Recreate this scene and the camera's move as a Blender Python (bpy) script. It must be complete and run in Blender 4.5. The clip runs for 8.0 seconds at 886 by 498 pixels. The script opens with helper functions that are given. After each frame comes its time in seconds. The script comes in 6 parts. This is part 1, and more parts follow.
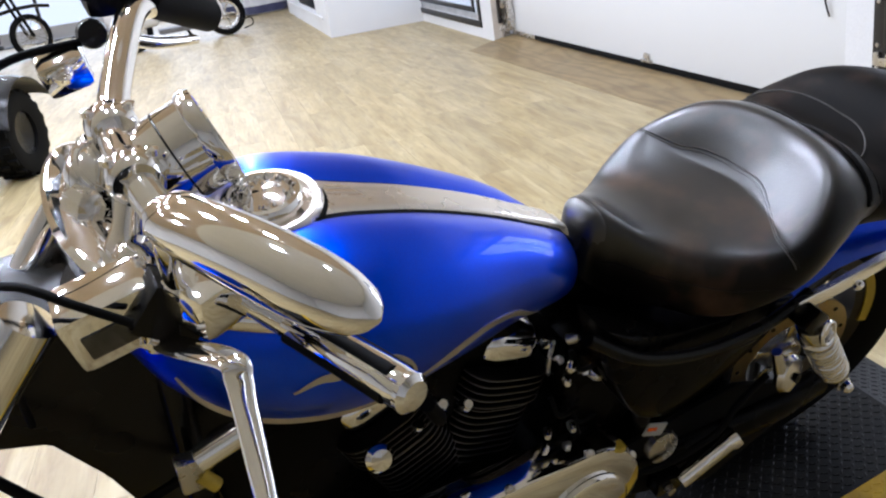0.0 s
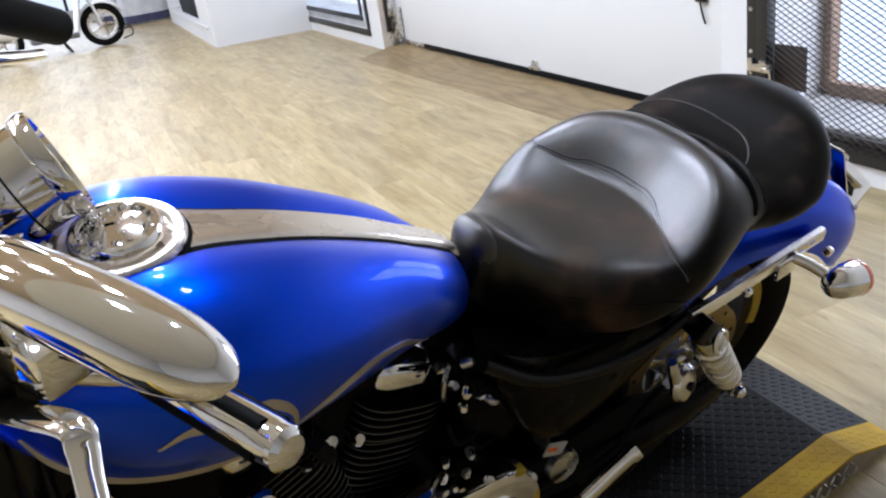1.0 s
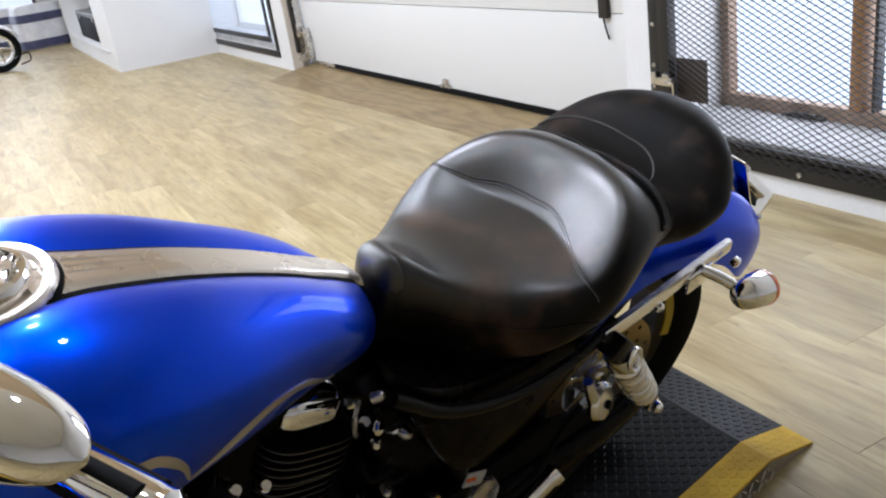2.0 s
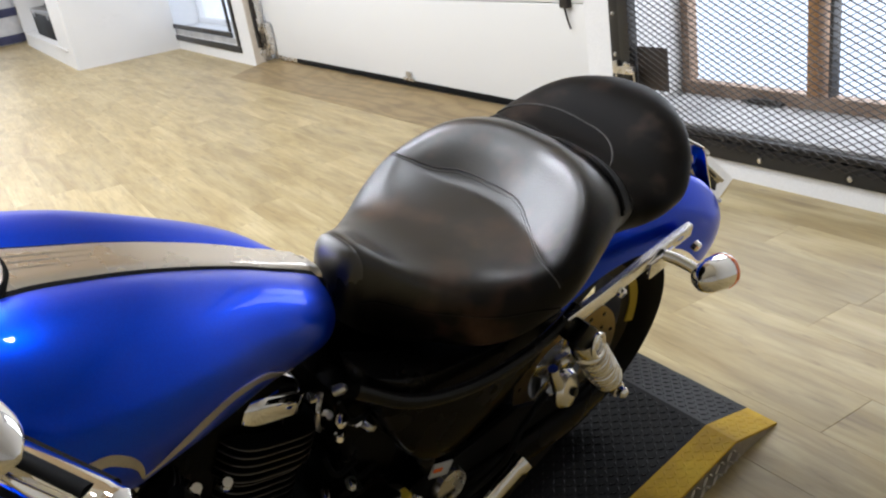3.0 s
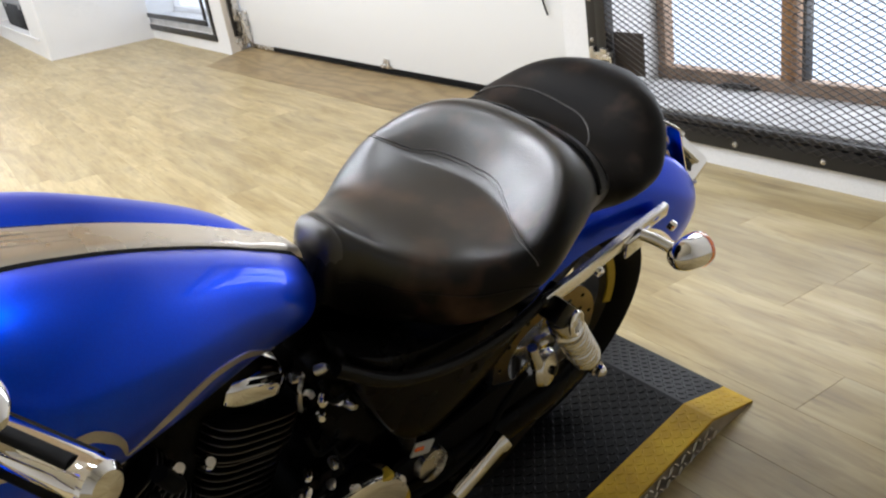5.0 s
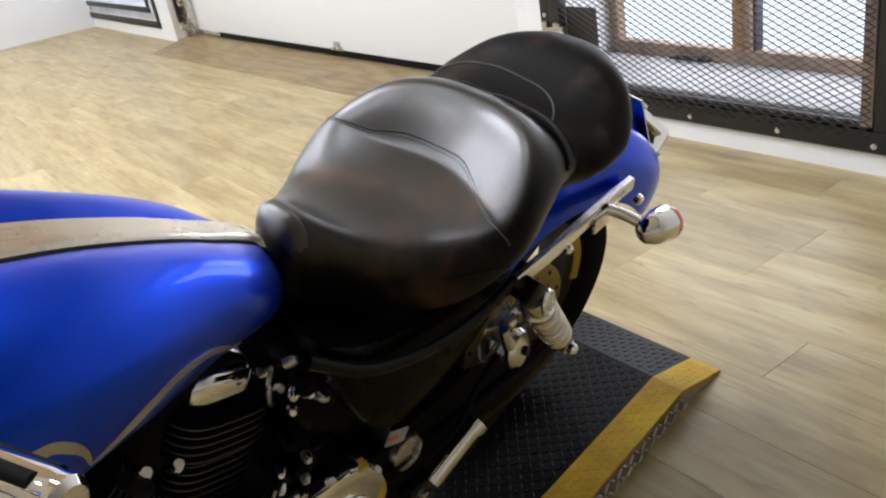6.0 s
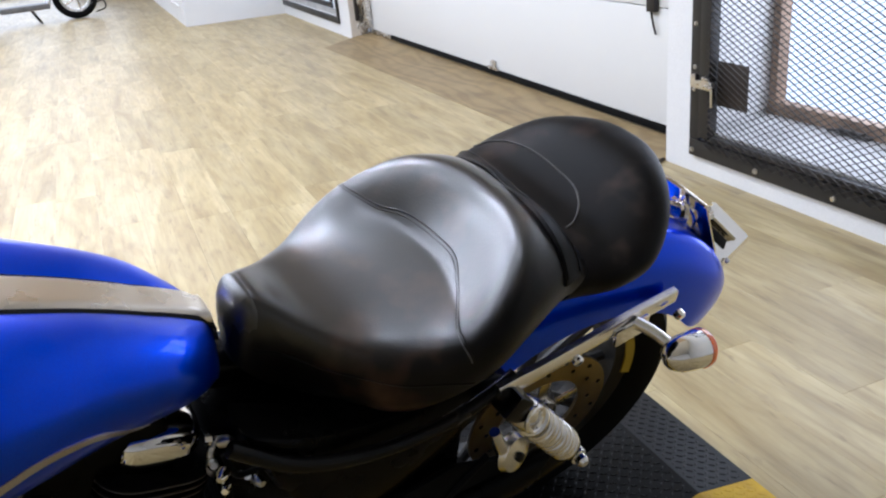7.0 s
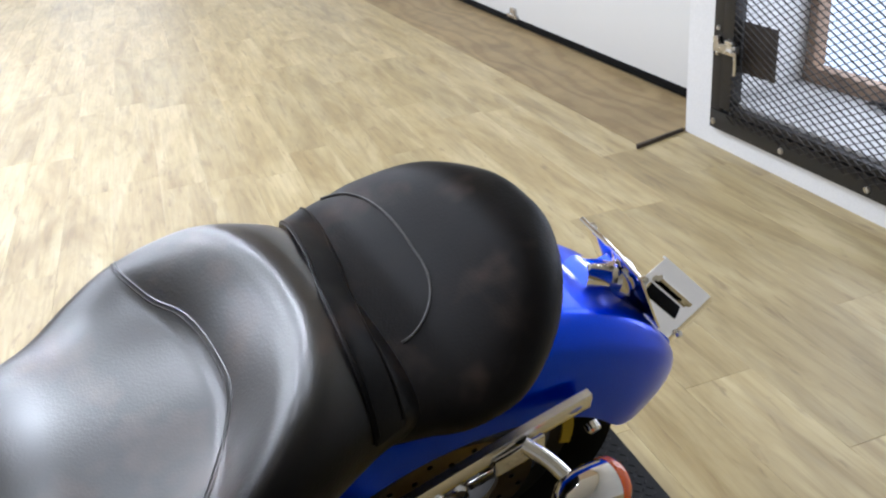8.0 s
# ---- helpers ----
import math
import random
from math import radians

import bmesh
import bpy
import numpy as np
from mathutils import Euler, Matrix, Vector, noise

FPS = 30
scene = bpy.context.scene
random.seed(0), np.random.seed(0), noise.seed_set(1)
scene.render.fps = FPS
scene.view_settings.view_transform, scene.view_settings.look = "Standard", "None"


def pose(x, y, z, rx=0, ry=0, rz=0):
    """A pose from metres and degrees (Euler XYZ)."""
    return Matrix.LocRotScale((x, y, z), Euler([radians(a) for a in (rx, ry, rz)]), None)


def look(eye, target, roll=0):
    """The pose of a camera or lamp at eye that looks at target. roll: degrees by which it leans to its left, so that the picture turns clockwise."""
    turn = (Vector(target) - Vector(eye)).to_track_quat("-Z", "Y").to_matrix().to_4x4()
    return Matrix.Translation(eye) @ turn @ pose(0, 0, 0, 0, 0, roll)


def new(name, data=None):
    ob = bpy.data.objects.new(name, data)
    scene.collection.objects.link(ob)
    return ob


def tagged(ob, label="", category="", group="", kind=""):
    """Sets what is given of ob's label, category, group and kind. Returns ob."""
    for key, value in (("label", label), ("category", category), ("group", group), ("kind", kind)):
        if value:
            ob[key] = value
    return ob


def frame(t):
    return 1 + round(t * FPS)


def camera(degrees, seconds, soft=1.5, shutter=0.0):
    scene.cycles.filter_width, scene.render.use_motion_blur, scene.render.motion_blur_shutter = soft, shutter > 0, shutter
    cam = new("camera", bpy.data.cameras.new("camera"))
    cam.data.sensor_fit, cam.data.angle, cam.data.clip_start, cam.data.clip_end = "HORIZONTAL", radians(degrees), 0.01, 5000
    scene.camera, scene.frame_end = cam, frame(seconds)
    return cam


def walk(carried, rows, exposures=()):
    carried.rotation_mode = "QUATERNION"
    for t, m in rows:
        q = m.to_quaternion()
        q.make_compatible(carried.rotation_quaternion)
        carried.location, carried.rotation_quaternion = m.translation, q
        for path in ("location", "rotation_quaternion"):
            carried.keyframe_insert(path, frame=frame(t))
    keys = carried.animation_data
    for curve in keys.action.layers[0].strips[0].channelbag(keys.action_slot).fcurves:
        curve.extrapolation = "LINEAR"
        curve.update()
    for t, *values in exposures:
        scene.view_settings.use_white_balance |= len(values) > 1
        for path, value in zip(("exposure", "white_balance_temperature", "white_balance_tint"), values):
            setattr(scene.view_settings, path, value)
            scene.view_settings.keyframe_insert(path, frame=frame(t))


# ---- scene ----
# The camera and its walk.
cam = camera(55.53, 8.0, soft=2.2)
PATH = [
    (0, (-0.8739, -1.0509, 1.1881), (-0.4702, 0.7657, 0.4551), -9.11),
    (0.5, (-0.8501, -1.0216, 1.1868), (-0.3004, 0.7486, 0.4357), -9.28),
    (1, (-0.8405, -0.9978, 1.1817), (-0.2083, 0.7450, 0.4313), -8.50),
    (1.5, (-0.8273, -0.9798, 1.1773), (-0.1155, 0.7243, 0.4094), -8.24),
    (2, (-0.8061, -0.9694, 1.1754), (0.0036, 0.7041, 0.4379), -8.72),
    (3.5, (-0.7942, -0.9692, 1.1626), (0.0757, 0.6594, 0.3939), -9.23),
    (4, (-0.8032, -0.9768, 1.1660), (0.0475, 0.6609, 0.3950), -9.04),
    (4.5, (-0.8033, -0.9836, 1.1643), (0.0645, 0.6437, 0.3904), -9.25),
    (5, (-0.8018, -0.9797, 1.1579), (0.0983, 0.6212, 0.3662), -9.35),
    (6.3, (-0.7954, -0.9441, 1.1486), (0.1771, 0.5789, 0.2914), -10.58),
    (6.5, (-0.7476, -0.9447, 1.1468), (0.1500, 0.6167, 0.2772), -10.20),
    (6.7, (-0.6459, -0.9184, 1.1372), (0.1807, 0.7089, 0.3193), -7.80),
    (6.9, (-0.5919, -0.9683, 1.1884), (0.1360, 0.7393, 0.4440), -5.95),
    (7, (-0.5564, -0.9610, 1.1904), (0.0986, 0.7591, 0.4080), -5.52),
    (7.3, (-0.4736, -0.9261, 1.2039), (0.1117, 0.8258, 0.4368), -4.88),
    (7.5, (-0.4204, -0.8580, 1.1796), (-0.0090, 0.9240, 0.3700), -8.14),
    (7.7, (-0.3344, -0.8009, 1.1927), (0.0812, 0.9551, 0.3301), -5.69),
    (8, (-0.2051, -0.7249, 1.1993), (0.3068, 0.9812, 0.2898), -6.19),
]
walk(cam, [(t, look(eye, target, roll)) for t, eye, target, roll in PATH], [(0.0, 0.05, 5450, 15), (1.5, 0.02, 5550, 14), (2.0, 0.0, 5650, 13), (3.5, 0.0, 6000, 11), (6.5, 0.10, 5900, 12), (7.0, 0.04, 5450, 14), (7.5, 0.02, 5350, 12), (8.0, -0.08, 5600, 12)])

# World: daylight outside the windows.
SUN_UP, SUN_ROUND = 38.0, 115.0
world = bpy.data.worlds.new("sky")
scene.world = world
world.use_nodes = True
sky = world.node_tree.nodes.new("ShaderNodeTexSky")
sky.sky_type, sky.sun_disc = "NISHITA", False
sky.sun_elevation, sky.sun_rotation = radians(SUN_UP), radians(SUN_ROUND)
back = world.node_tree.nodes["Background"]
world.node_tree.links.new(sky.outputs["Color"], back.inputs["Color"])
back.inputs["Strength"].default_value = 0.12


def area_lamp(name, eye, target, size_x, size_y, watts, colour=(1, 1, 1)):
    data = bpy.data.lights.new(name, "AREA")
    data.shape, data.size, data.size_y, data.energy, data.color = "RECTANGLE", size_x, size_y, watts, colour
    ob = new(name, data)
    ob.matrix_world = look(eye, target)
    return ob


# Daylight in the openings: the storefront at the far end and the windows beside the garage door.
area_lamp("daylight_storefront", (-2.6, 17.8, 1.6), (-2.6, 0.0, 0.6), 5.6, 2.6, 110, (0.95, 0.98, 1.0))
area_lamp("daylight_gate_window", (2.3, 1.05, 1.2), (0.0, 1.0, 0.7), 1.6, 1.9, 33, (1.0, 0.98, 0.94))
area_lamp("daylight_side_window", (2.3, 8.5, 1.1), (0.0, 8.5, 0.6), 2.2, 1.6, 18, (0.93, 0.97, 1.0))
# ---- materials ----


def material(name, colour=(0.5, 0.5, 0.5), rough=0.5, metal=0.0, coat=0.0, spec=0.5):
    m = bpy.data.materials.new(name)
    m.use_nodes = True
    p = m.node_tree.nodes["Principled BSDF"]
    p.inputs["Base Color"].default_value = (*colour, 1)
    p.inputs["Roughness"].default_value = rough
    p.inputs["Metallic"].default_value = metal
    p.inputs["Coat Weight"].default_value = coat
    p.inputs["Coat Roughness"].default_value = 0.05
    p.inputs["Specular IOR Level"].default_value = spec
    return m, m.node_tree, p


def coords(nt, scale=(1, 1, 1), kind="Object"):
    tc, mp = nt.nodes.new("ShaderNodeTexCoord"), nt.nodes.new("ShaderNodeMapping")
    mp.inputs["Scale"].default_value = scale
    nt.links.new(tc.outputs[kind], mp.inputs["Vector"])
    return mp.outputs["Vector"]


def noise_tex(nt, vec, scale, detail=4.0, rough=0.55, warp=0.0):
    n = nt.nodes.new("ShaderNodeTexNoise")
    n.inputs["Scale"].default_value, n.inputs["Detail"].default_value = scale, detail
    n.inputs["Roughness"].default_value, n.inputs["Distortion"].default_value = rough, warp
    nt.links.new(vec, n.inputs["Vector"])
    return n.outputs["Fac"]


def ramp(nt, fac, stops):
    r = nt.nodes.new("ShaderNodeValToRGB")
    els = r.color_ramp.elements
    while len(els) < len(stops):
        els.new(0.5)
    for e, (at, c) in zip(els, stops):
        e.position, e.color = at, (*c, 1) if len(c) == 3 else c
    nt.links.new(fac, r.inputs["Fac"])
    return r.outputs["Color"]


def mix(nt, a, b, fac, mode="MIX"):
    n = nt.nodes.new("ShaderNodeMix")
    n.data_type, n.blend_type = "RGBA", mode
    for sock, val in ((n.inputs[6], a), (n.inputs[7], b), (n.inputs[0], fac)):
        if isinstance(val, (tuple, float, int)):
            sock.default_value = (*val, 1) if isinstance(val, tuple) else val
        else:
            nt.links.new(val, sock)
    return n.outputs[2]


def bump(nt, p, height, strength, distance=0.002):
    b = nt.nodes.new("ShaderNodeBump")
    b.inputs["Strength"].default_value, b.inputs["Distance"].default_value = strength, distance
    nt.links.new(height, b.inputs["Height"])
    nt.links.new(b.outputs["Normal"], p.inputs["Normal"])
    return b


def varied(name, stops, scale, rough=(0.4, 0.6), metal=0.0, coat=0.0, bump_by=0.0, stretch=(1, 1, 1), fine=None, spec=0.5):
    """A surface whose colour runs through stops by a coarse noise, with fine grain in relief and gloss."""
    m, nt, p = material(name, metal=metal, coat=coat, spec=spec)
    vec = coords(nt, stretch)
    coarse = noise_tex(nt, vec, scale)
    grain = noise_tex(nt, vec, fine or scale * 14, 3.0)
    col = ramp(nt, coarse, stops)
    nt.links.new(mix(nt, col, ramp(nt, grain, [(0.3, (0.72, 0.72, 0.72)), (0.7, (1, 1, 1))]), 0.35, "MULTIPLY"), p.inputs["Base Color"])
    mr = nt.nodes.new("ShaderNodeMapRange")
    mr.inputs["To Min"].default_value, mr.inputs["To Max"].default_value = rough
    nt.links.new(coarse, mr.inputs["Value"])
    nt.links.new(mr.outputs["Result"], p.inputs["Roughness"])
    if bump_by:
        bump(nt, p, grain, bump_by)
    return m


def plank_floor_material():
    """Pale vinyl oak: every board its own tone, streaked along its length."""
    m, nt, p = material("vinyl_oak", rough=0.35, spec=0.5)
    info = nt.nodes.new("ShaderNodeObjectInfo")
    geo = nt.nodes.new("ShaderNodeNewGeometry")
    add = nt.nodes.new("ShaderNodeMath")
    add.operation = "ADD"
    nt.links.new(info.outputs["Random"], add.inputs[0])
    nt.links.new(geo.outputs["Random Per Island"], add.inputs[1])
    tc = nt.nodes.new("ShaderNodeTexCoord")
    shift = nt.nodes.new("ShaderNodeVectorMath")
    shift.operation = "MULTIPLY_ADD"
    comb = nt.nodes.new("ShaderNodeCombineXYZ")
    nt.links.new(add.outputs[0], comb.inputs[0])
    nt.links.new(add.outputs[0], comb.inputs[1])
    nt.links.new(comb.outputs[0], shift.inputs[0])
    shift.inputs[1].default_value = (37.0, 61.0, 0.0)
    nt.links.new(geo.outputs["Position"], shift.inputs[2])
    mp = nt.nodes.new("ShaderNodeMapping")
    mp.inputs["Scale"].default_value = (1.0, 0.16, 1.0)
    nt.links.new(shift.outputs[0], mp.inputs["Vector"])
    streak = noise_tex(nt, mp.outputs[0], 19, 6, 0.6, 0.6)
    cloud = noise_tex(nt, mp.outputs[0], 7, 5, 0.62, 0.8)
    fine = noise_tex(nt, mp.outputs[0], 160, 2)
    lines = nt.nodes.new("ShaderNodeMapping")
    lines.inputs["Scale"].default_value = (1.0, 0.035, 1.0)
    nt.links.new(shift.outputs[0], lines.inputs["Vector"])
    grain = noise_tex(nt, lines.outputs[0], 75, 4, 0.6, 0.3)
    base = ramp(nt, cloud, [(0.26, (0.258, 0.190, 0.080)), (0.5, (0.385, 0.312, 0.160)), (0.74, (0.485, 0.415, 0.245))])
    base = mix(nt, base, ramp(nt, streak, [(0.30, (0.40, 0.33, 0.23)), (0.58, (1.06, 1.05, 1.02))]), 0.37, "MULTIPLY")
    base = mix(nt, base, ramp(nt, grain, [(0.32, (0.55, 0.49, 0.40)), (0.52, (1.05, 1.05, 1.04))]), 0.32, "MULTIPLY")
    frac = nt.nodes.new("ShaderNodeMath")
    frac.operation = "FRACT"
    nt.links.new(add.outputs[0], frac.inputs[0])
    tone = ramp(nt, frac.outputs[0], [(0.0, (0.74, 0.72, 0.68)), (0.5, (1.02, 1.0, 0.95)), (1.0, (1.18, 1.17, 1.16))])
    base = mix(nt, base, tone, 0.38, "MULTIPLY")
    knots = noise_tex(nt, mp.outputs[0], 11, 2, 0.4, 1.2)
    base = mix(nt, base, (0.13, 0.092, 0.05), ramp(nt, knots, [(0.60, (0, 0, 0)), (0.74, (0.34, 0.34, 0.34))]))
    pits = noise_tex(nt, mp.outputs[0], 40, 3, 0.5, 0.9)
    base = mix(nt, base, (0.15, 0.105, 0.055), ramp(nt, pits, [(0.60, (0, 0, 0)), (0.73, (0.5, 0.5, 0.5))]))
    nt.links.new(base, p.inputs["Base Color"])
    mr = nt.nodes.new("ShaderNodeMapRange")
    mr.inputs["To Min"].default_value, mr.inputs["To Max"].default_value = 0.34, 0.50
    nt.links.new(streak, mr.inputs["Value"])
    nt.links.new(mr.outputs["Result"], p.inputs["Roughness"])
    bump(nt, p, fine, 0.12, 0.001)
    return m


def leather_material(name, rough, spec, coat, wear, polished=None):
    """Worn black leather: fine pores, browned where it is rubbed."""
    m, nt, p = material(name, rough=0.4, spec=spec, coat=coat)
    p.inputs["Coat Roughness"].default_value = rough[0] * 0.95
    vec = coords(nt)
    big, mid, pores = noise_tex(nt, vec, 9, 3), noise_tex(nt, vec, 34, 5), nt.nodes.new("ShaderNodeTexVoronoi")
    pores.inputs["Scale"].default_value = 420
    nt.links.new(vec, pores.inputs["Vector"])
    base = ramp(nt, big, [(0.35, (0.0035, 0.0033, 0.003)), (0.54, (0.007, 0.0055, 0.0048)), (0.68, wear)])
    base = mix(nt, base, ramp(nt, mid, [(0.35, (0.45, 0.45, 0.45)), (0.65, (1, 1, 1))]), 0.7, "MULTIPLY")
    nt.links.new(base, p.inputs["Base Color"])
    mr = nt.nodes.new("ShaderNodeMapRange")
    mr.inputs["To Min"].default_value, mr.inputs["To Max"].default_value = rough
    nt.links.new(mid, mr.inputs["Value"])
    nt.links.new(mr.outputs["Result"], p.inputs["Roughness"])
    add = nt.nodes.new("ShaderNodeMath")
    add.operation = "MULTIPLY_ADD"
    add.inputs[1].default_value = 0.8
    nt.links.new(mid, add.inputs[0])
    nt.links.new(pores.outputs["Distance"], add.inputs[2])
    soft = nt.nodes.new("ShaderNodeMath")
    soft.operation = "MULTIPLY_ADD"
    soft.inputs[1].default_value = 1.6
    nt.links.new(noise_tex(nt, vec, 21, 3, 0.5, 0.4), soft.inputs[0])
    nt.links.new(add.outputs[0], soft.inputs[2])
    bump(nt, p, soft.outputs[0], 0.14, 0.0011)
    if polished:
        # Sheen put in by place: specular high over the bowl, cut on the dark skirts.
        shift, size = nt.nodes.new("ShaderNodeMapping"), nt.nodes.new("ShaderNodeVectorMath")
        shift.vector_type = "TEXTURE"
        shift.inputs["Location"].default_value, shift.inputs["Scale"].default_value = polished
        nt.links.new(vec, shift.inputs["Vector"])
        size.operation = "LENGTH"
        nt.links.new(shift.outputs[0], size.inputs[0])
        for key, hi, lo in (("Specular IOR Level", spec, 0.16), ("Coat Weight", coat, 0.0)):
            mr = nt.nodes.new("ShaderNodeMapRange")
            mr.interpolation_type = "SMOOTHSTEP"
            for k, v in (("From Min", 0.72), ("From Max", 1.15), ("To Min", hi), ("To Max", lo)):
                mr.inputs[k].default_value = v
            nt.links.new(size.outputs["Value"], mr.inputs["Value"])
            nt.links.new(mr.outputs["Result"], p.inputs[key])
    return m


def blue_paint_material():
    """Metallic blue under clear lacquer."""
    m, nt, p = material("blue_paint", (0.005, 0.06, 0.9), 0.33, 0.9, 0.45, 0.2)
    flake = nt.nodes.new("ShaderNodeTexVoronoi")
    flake.inputs["Scale"].default_value = 500
    vec = coords(nt)
    nt.links.new(vec, flake.inputs["Vector"])
    col = ramp(nt, flake.outputs["Distance"], [(0.1, (0.0012, 0.074, 0.93)), (0.7, (0.001, 0.062, 0.88))])
    nt.links.new(col, p.inputs["Base Color"])
    p.inputs["Coat Roughness"].default_value = 0.02
    return m


def chrome_material(name="chrome", tint=(0.93, 0.915, 0.89), rough=(0.03, 0.08)):
    m, nt, p = material(name, tint, 0.07, 1.0)
    n = noise_tex(nt, coords(nt), 22, 3)
    mr = nt.nodes.new("ShaderNodeMapRange")
    mr.inputs["To Min"].default_value, mr.inputs["To Max"].default_value = rough
    nt.links.new(n, mr.inputs["Value"])
    nt.links.new(mr.outputs["Result"], p.inputs["Roughness"])
    return m


def glow_material(name, colour, strength):
    m = bpy.data.materials.new(name)
    m.use_nodes = True
    nt = m.node_tree
    nt.nodes.remove(nt.nodes["Principled BSDF"])
    e = nt.nodes.new("ShaderNodeEmission")
    e.inputs["Color"].default_value, e.inputs["Strength"].default_value = (*colour, 1), strength
    nt.links.new(e.outputs[0], nt.nodes["Material Output"].inputs["Surface"])
    return m


FLOOR = plank_floor_material()
LEATHER = leather_material("bowl_gloss_leather", (0.31, 0.45), 0.8, 0.70, (0.070, 0.038, 0.023), ((-0.345, -0.01, 0.80), (0.255, 0.165, 0.14)))
NOSE_HIGHLIGHT = leather_material("nose_highlight_leather", (0.36, 0.48), 1.0, 0.5, (0.03, 0.02, 0.015))
MATT_LEATHER = leather_material("matt_black_leather", (0.36, 0.58), 0.13, 0.0, (0.050, 0.034, 0.026))
BLUE = blue_paint_material()
CHROME = chrome_material()
CLOSING_WALL = varied("grey_paint", [(0.3, (0.60, 0.60, 0.595)), (0.7, (0.66, 0.66, 0.655))], 1.2, (0.5, 0.65), bump_by=0.06)
FIN_EDGE = chrome_material("machined_edge", (0.10, 0.096, 0.09), (0.3, 0.45))
SATIN = chrome_material("satin_alloy", (0.62, 0.60, 0.57), (0.2, 0.34))
ALLOY = chrome_material("bright_alloy", (0.86, 0.845, 0.815), (0.20, 0.30))
# Chrome tinted warm, for the console and the filler dish.
TAN_CHROME = chrome_material("warm_chrome", (0.82, 0.76, 0.68), (0.22, 0.34))
WHITE_WALL = varied("white_paint", [(0.3, (0.70, 0.70, 0.695)), (0.7, (0.76, 0.76, 0.755))], 1.2, (0.5, 0.65), bump_by=0.04, fine=160)


def scuffed_white():
    """White paint with grey scuffs in one place."""
    m = varied("scuffed_white_paint", [(0.3, (0.70, 0.70, 0.695)), (0.7, (0.76, 0.76, 0.755))], 1.2, (0.5, 0.65), bump_by=0.04, fine=200)
    nt = m.node_tree
    p = nt.nodes["Principled BSDF"]
    old = p.inputs["Base Color"].links[0].from_socket
    vec = coords(nt)
    sub = nt.nodes.new("ShaderNodeVectorMath")
    sub.operation = "SUBTRACT"
    nt.links.new(vec, sub.inputs[0])
    sub.inputs[1].default_value = (0.98, 9.66, 0.46)
    scale = nt.nodes.new("ShaderNodeVectorMath")
    scale.operation = "MULTIPLY"
    scale.inputs[1].default_value = (2.6, 2.6, 9.0)
    nt.links.new(sub.outputs[0], scale.inputs[0])
    far = nt.nodes.new("ShaderNodeVectorMath")
    far.operation = "LENGTH"
    nt.links.new(scale.outputs[0], far.inputs[0])
    near = ramp(nt, far.outputs["Value"], [(0.2, (1, 1, 1)), (1.0, (0, 0, 0))])
    marks = ramp(nt, noise_tex(nt, vec, 13, 6, 0.7), [(0.50, (0, 0, 0)), (0.66, (1, 1, 1))])
    nt.links.new(mix(nt, old, (0.45, 0.45, 0.45), mix(nt, near, marks, 1.0, "MULTIPLY")), p.inputs["Base Color"])
    return m


SCUFFED = scuffed_white()
DOOR_PANEL = varied("garage_door_paint", [(0.3, (0.685, 0.685, 0.665)), (0.7, (0.71, 0.71, 0.69))], 0.5, (0.4, 0.55), bump_by=0.03, fine=320)
REVEAL = varied("cream_paint", [(0.3, (0.58, 0.52, 0.43)), (0.7, (0.66, 0.60, 0.51))], 2.0, (0.5, 0.7), bump_by=0.1)
CEILING = varied("ceiling_paint", [(0.3, (0.80, 0.80, 0.79)), (0.7, (0.85, 0.85, 0.84))], 1.0, (0.7, 0.8), bump_by=0.05)
TAN_CEILING = varied("tan_ceiling_tone", [(0.3, (0.56, 0.455, 0.335)), (0.7, (0.64, 0.53, 0.40))], 1.6, (0.6, 0.75), bump_by=0.05, stretch=(1.0, 0.2, 1.0))
BLACK_STEEL = varied("black_painted_steel", [(0.3, (0.004, 0.0038, 0.0038)), (0.75, (0.010, 0.0092, 0.009))], 6, (0.35, 0.55), bump_by=0.1)
GRILLE = varied("dark_expanded_steel", [(0.3, (0.02, 0.018, 0.017)), (0.75, (0.05, 0.043, 0.038))], 9, (0.4, 0.6), metal=0.4)
RUBBER = varied("black_rubber", [(0.3, (0.003, 0.003, 0.003)), (0.75, (0.007, 0.007, 0.007))], 9, (0.55, 0.8), bump_by=0.15, spec=0.08)
ENGINE_BLACK = varied("engine_black", [(0.3, (0.002, 0.002, 0.002)), (0.75, (0.005, 0.0048, 0.0045))], 12, (0.35, 0.5), bump_by=0.2, spec=0.10)
PLASTIC = varied("black_plastic", [(0.3, (0.0025, 0.0025, 0.0025)), (0.75, (0.006, 0.0052, 0.0048))], 8, (0.20, 0.32), bump_by=0.04, spec=0.22)
TREAD_BLACK = varied("black_tread_plate", [(0.3, (0.004, 0.004, 0.0042)), (0.75, (0.009, 0.009, 0.0095))], 7, (0.34, 0.5), bump_by=0.15, spec=0.11)
TREAD_YELLOW = varied("yellow_tread_paint", [(0.25, (0.34, 0.20, 0.008)), (0.6, (0.60, 0.385, 0.014)), (0.85, (0.66, 0.46, 0.03))], 8, (0.45, 0.65), bump_by=0.2, spec=0.18)
TREAD_BARE = varied("bare_tread_plate", [(0.3, (0.46, 0.42, 0.36)), (0.75, (0.66, 0.61, 0.54))], 14, (0.32, 0.48), metal=0.75, bump_by=0.2)
WINDOW_WOOD = varied("brown_window_wood", [(0.3, (0.26, 0.12, 0.035)), (0.7, (0.42, 0.21, 0.07))], 6, (0.4, 0.6), bump_by=0.2, stretch=(3, 3, 0.4))
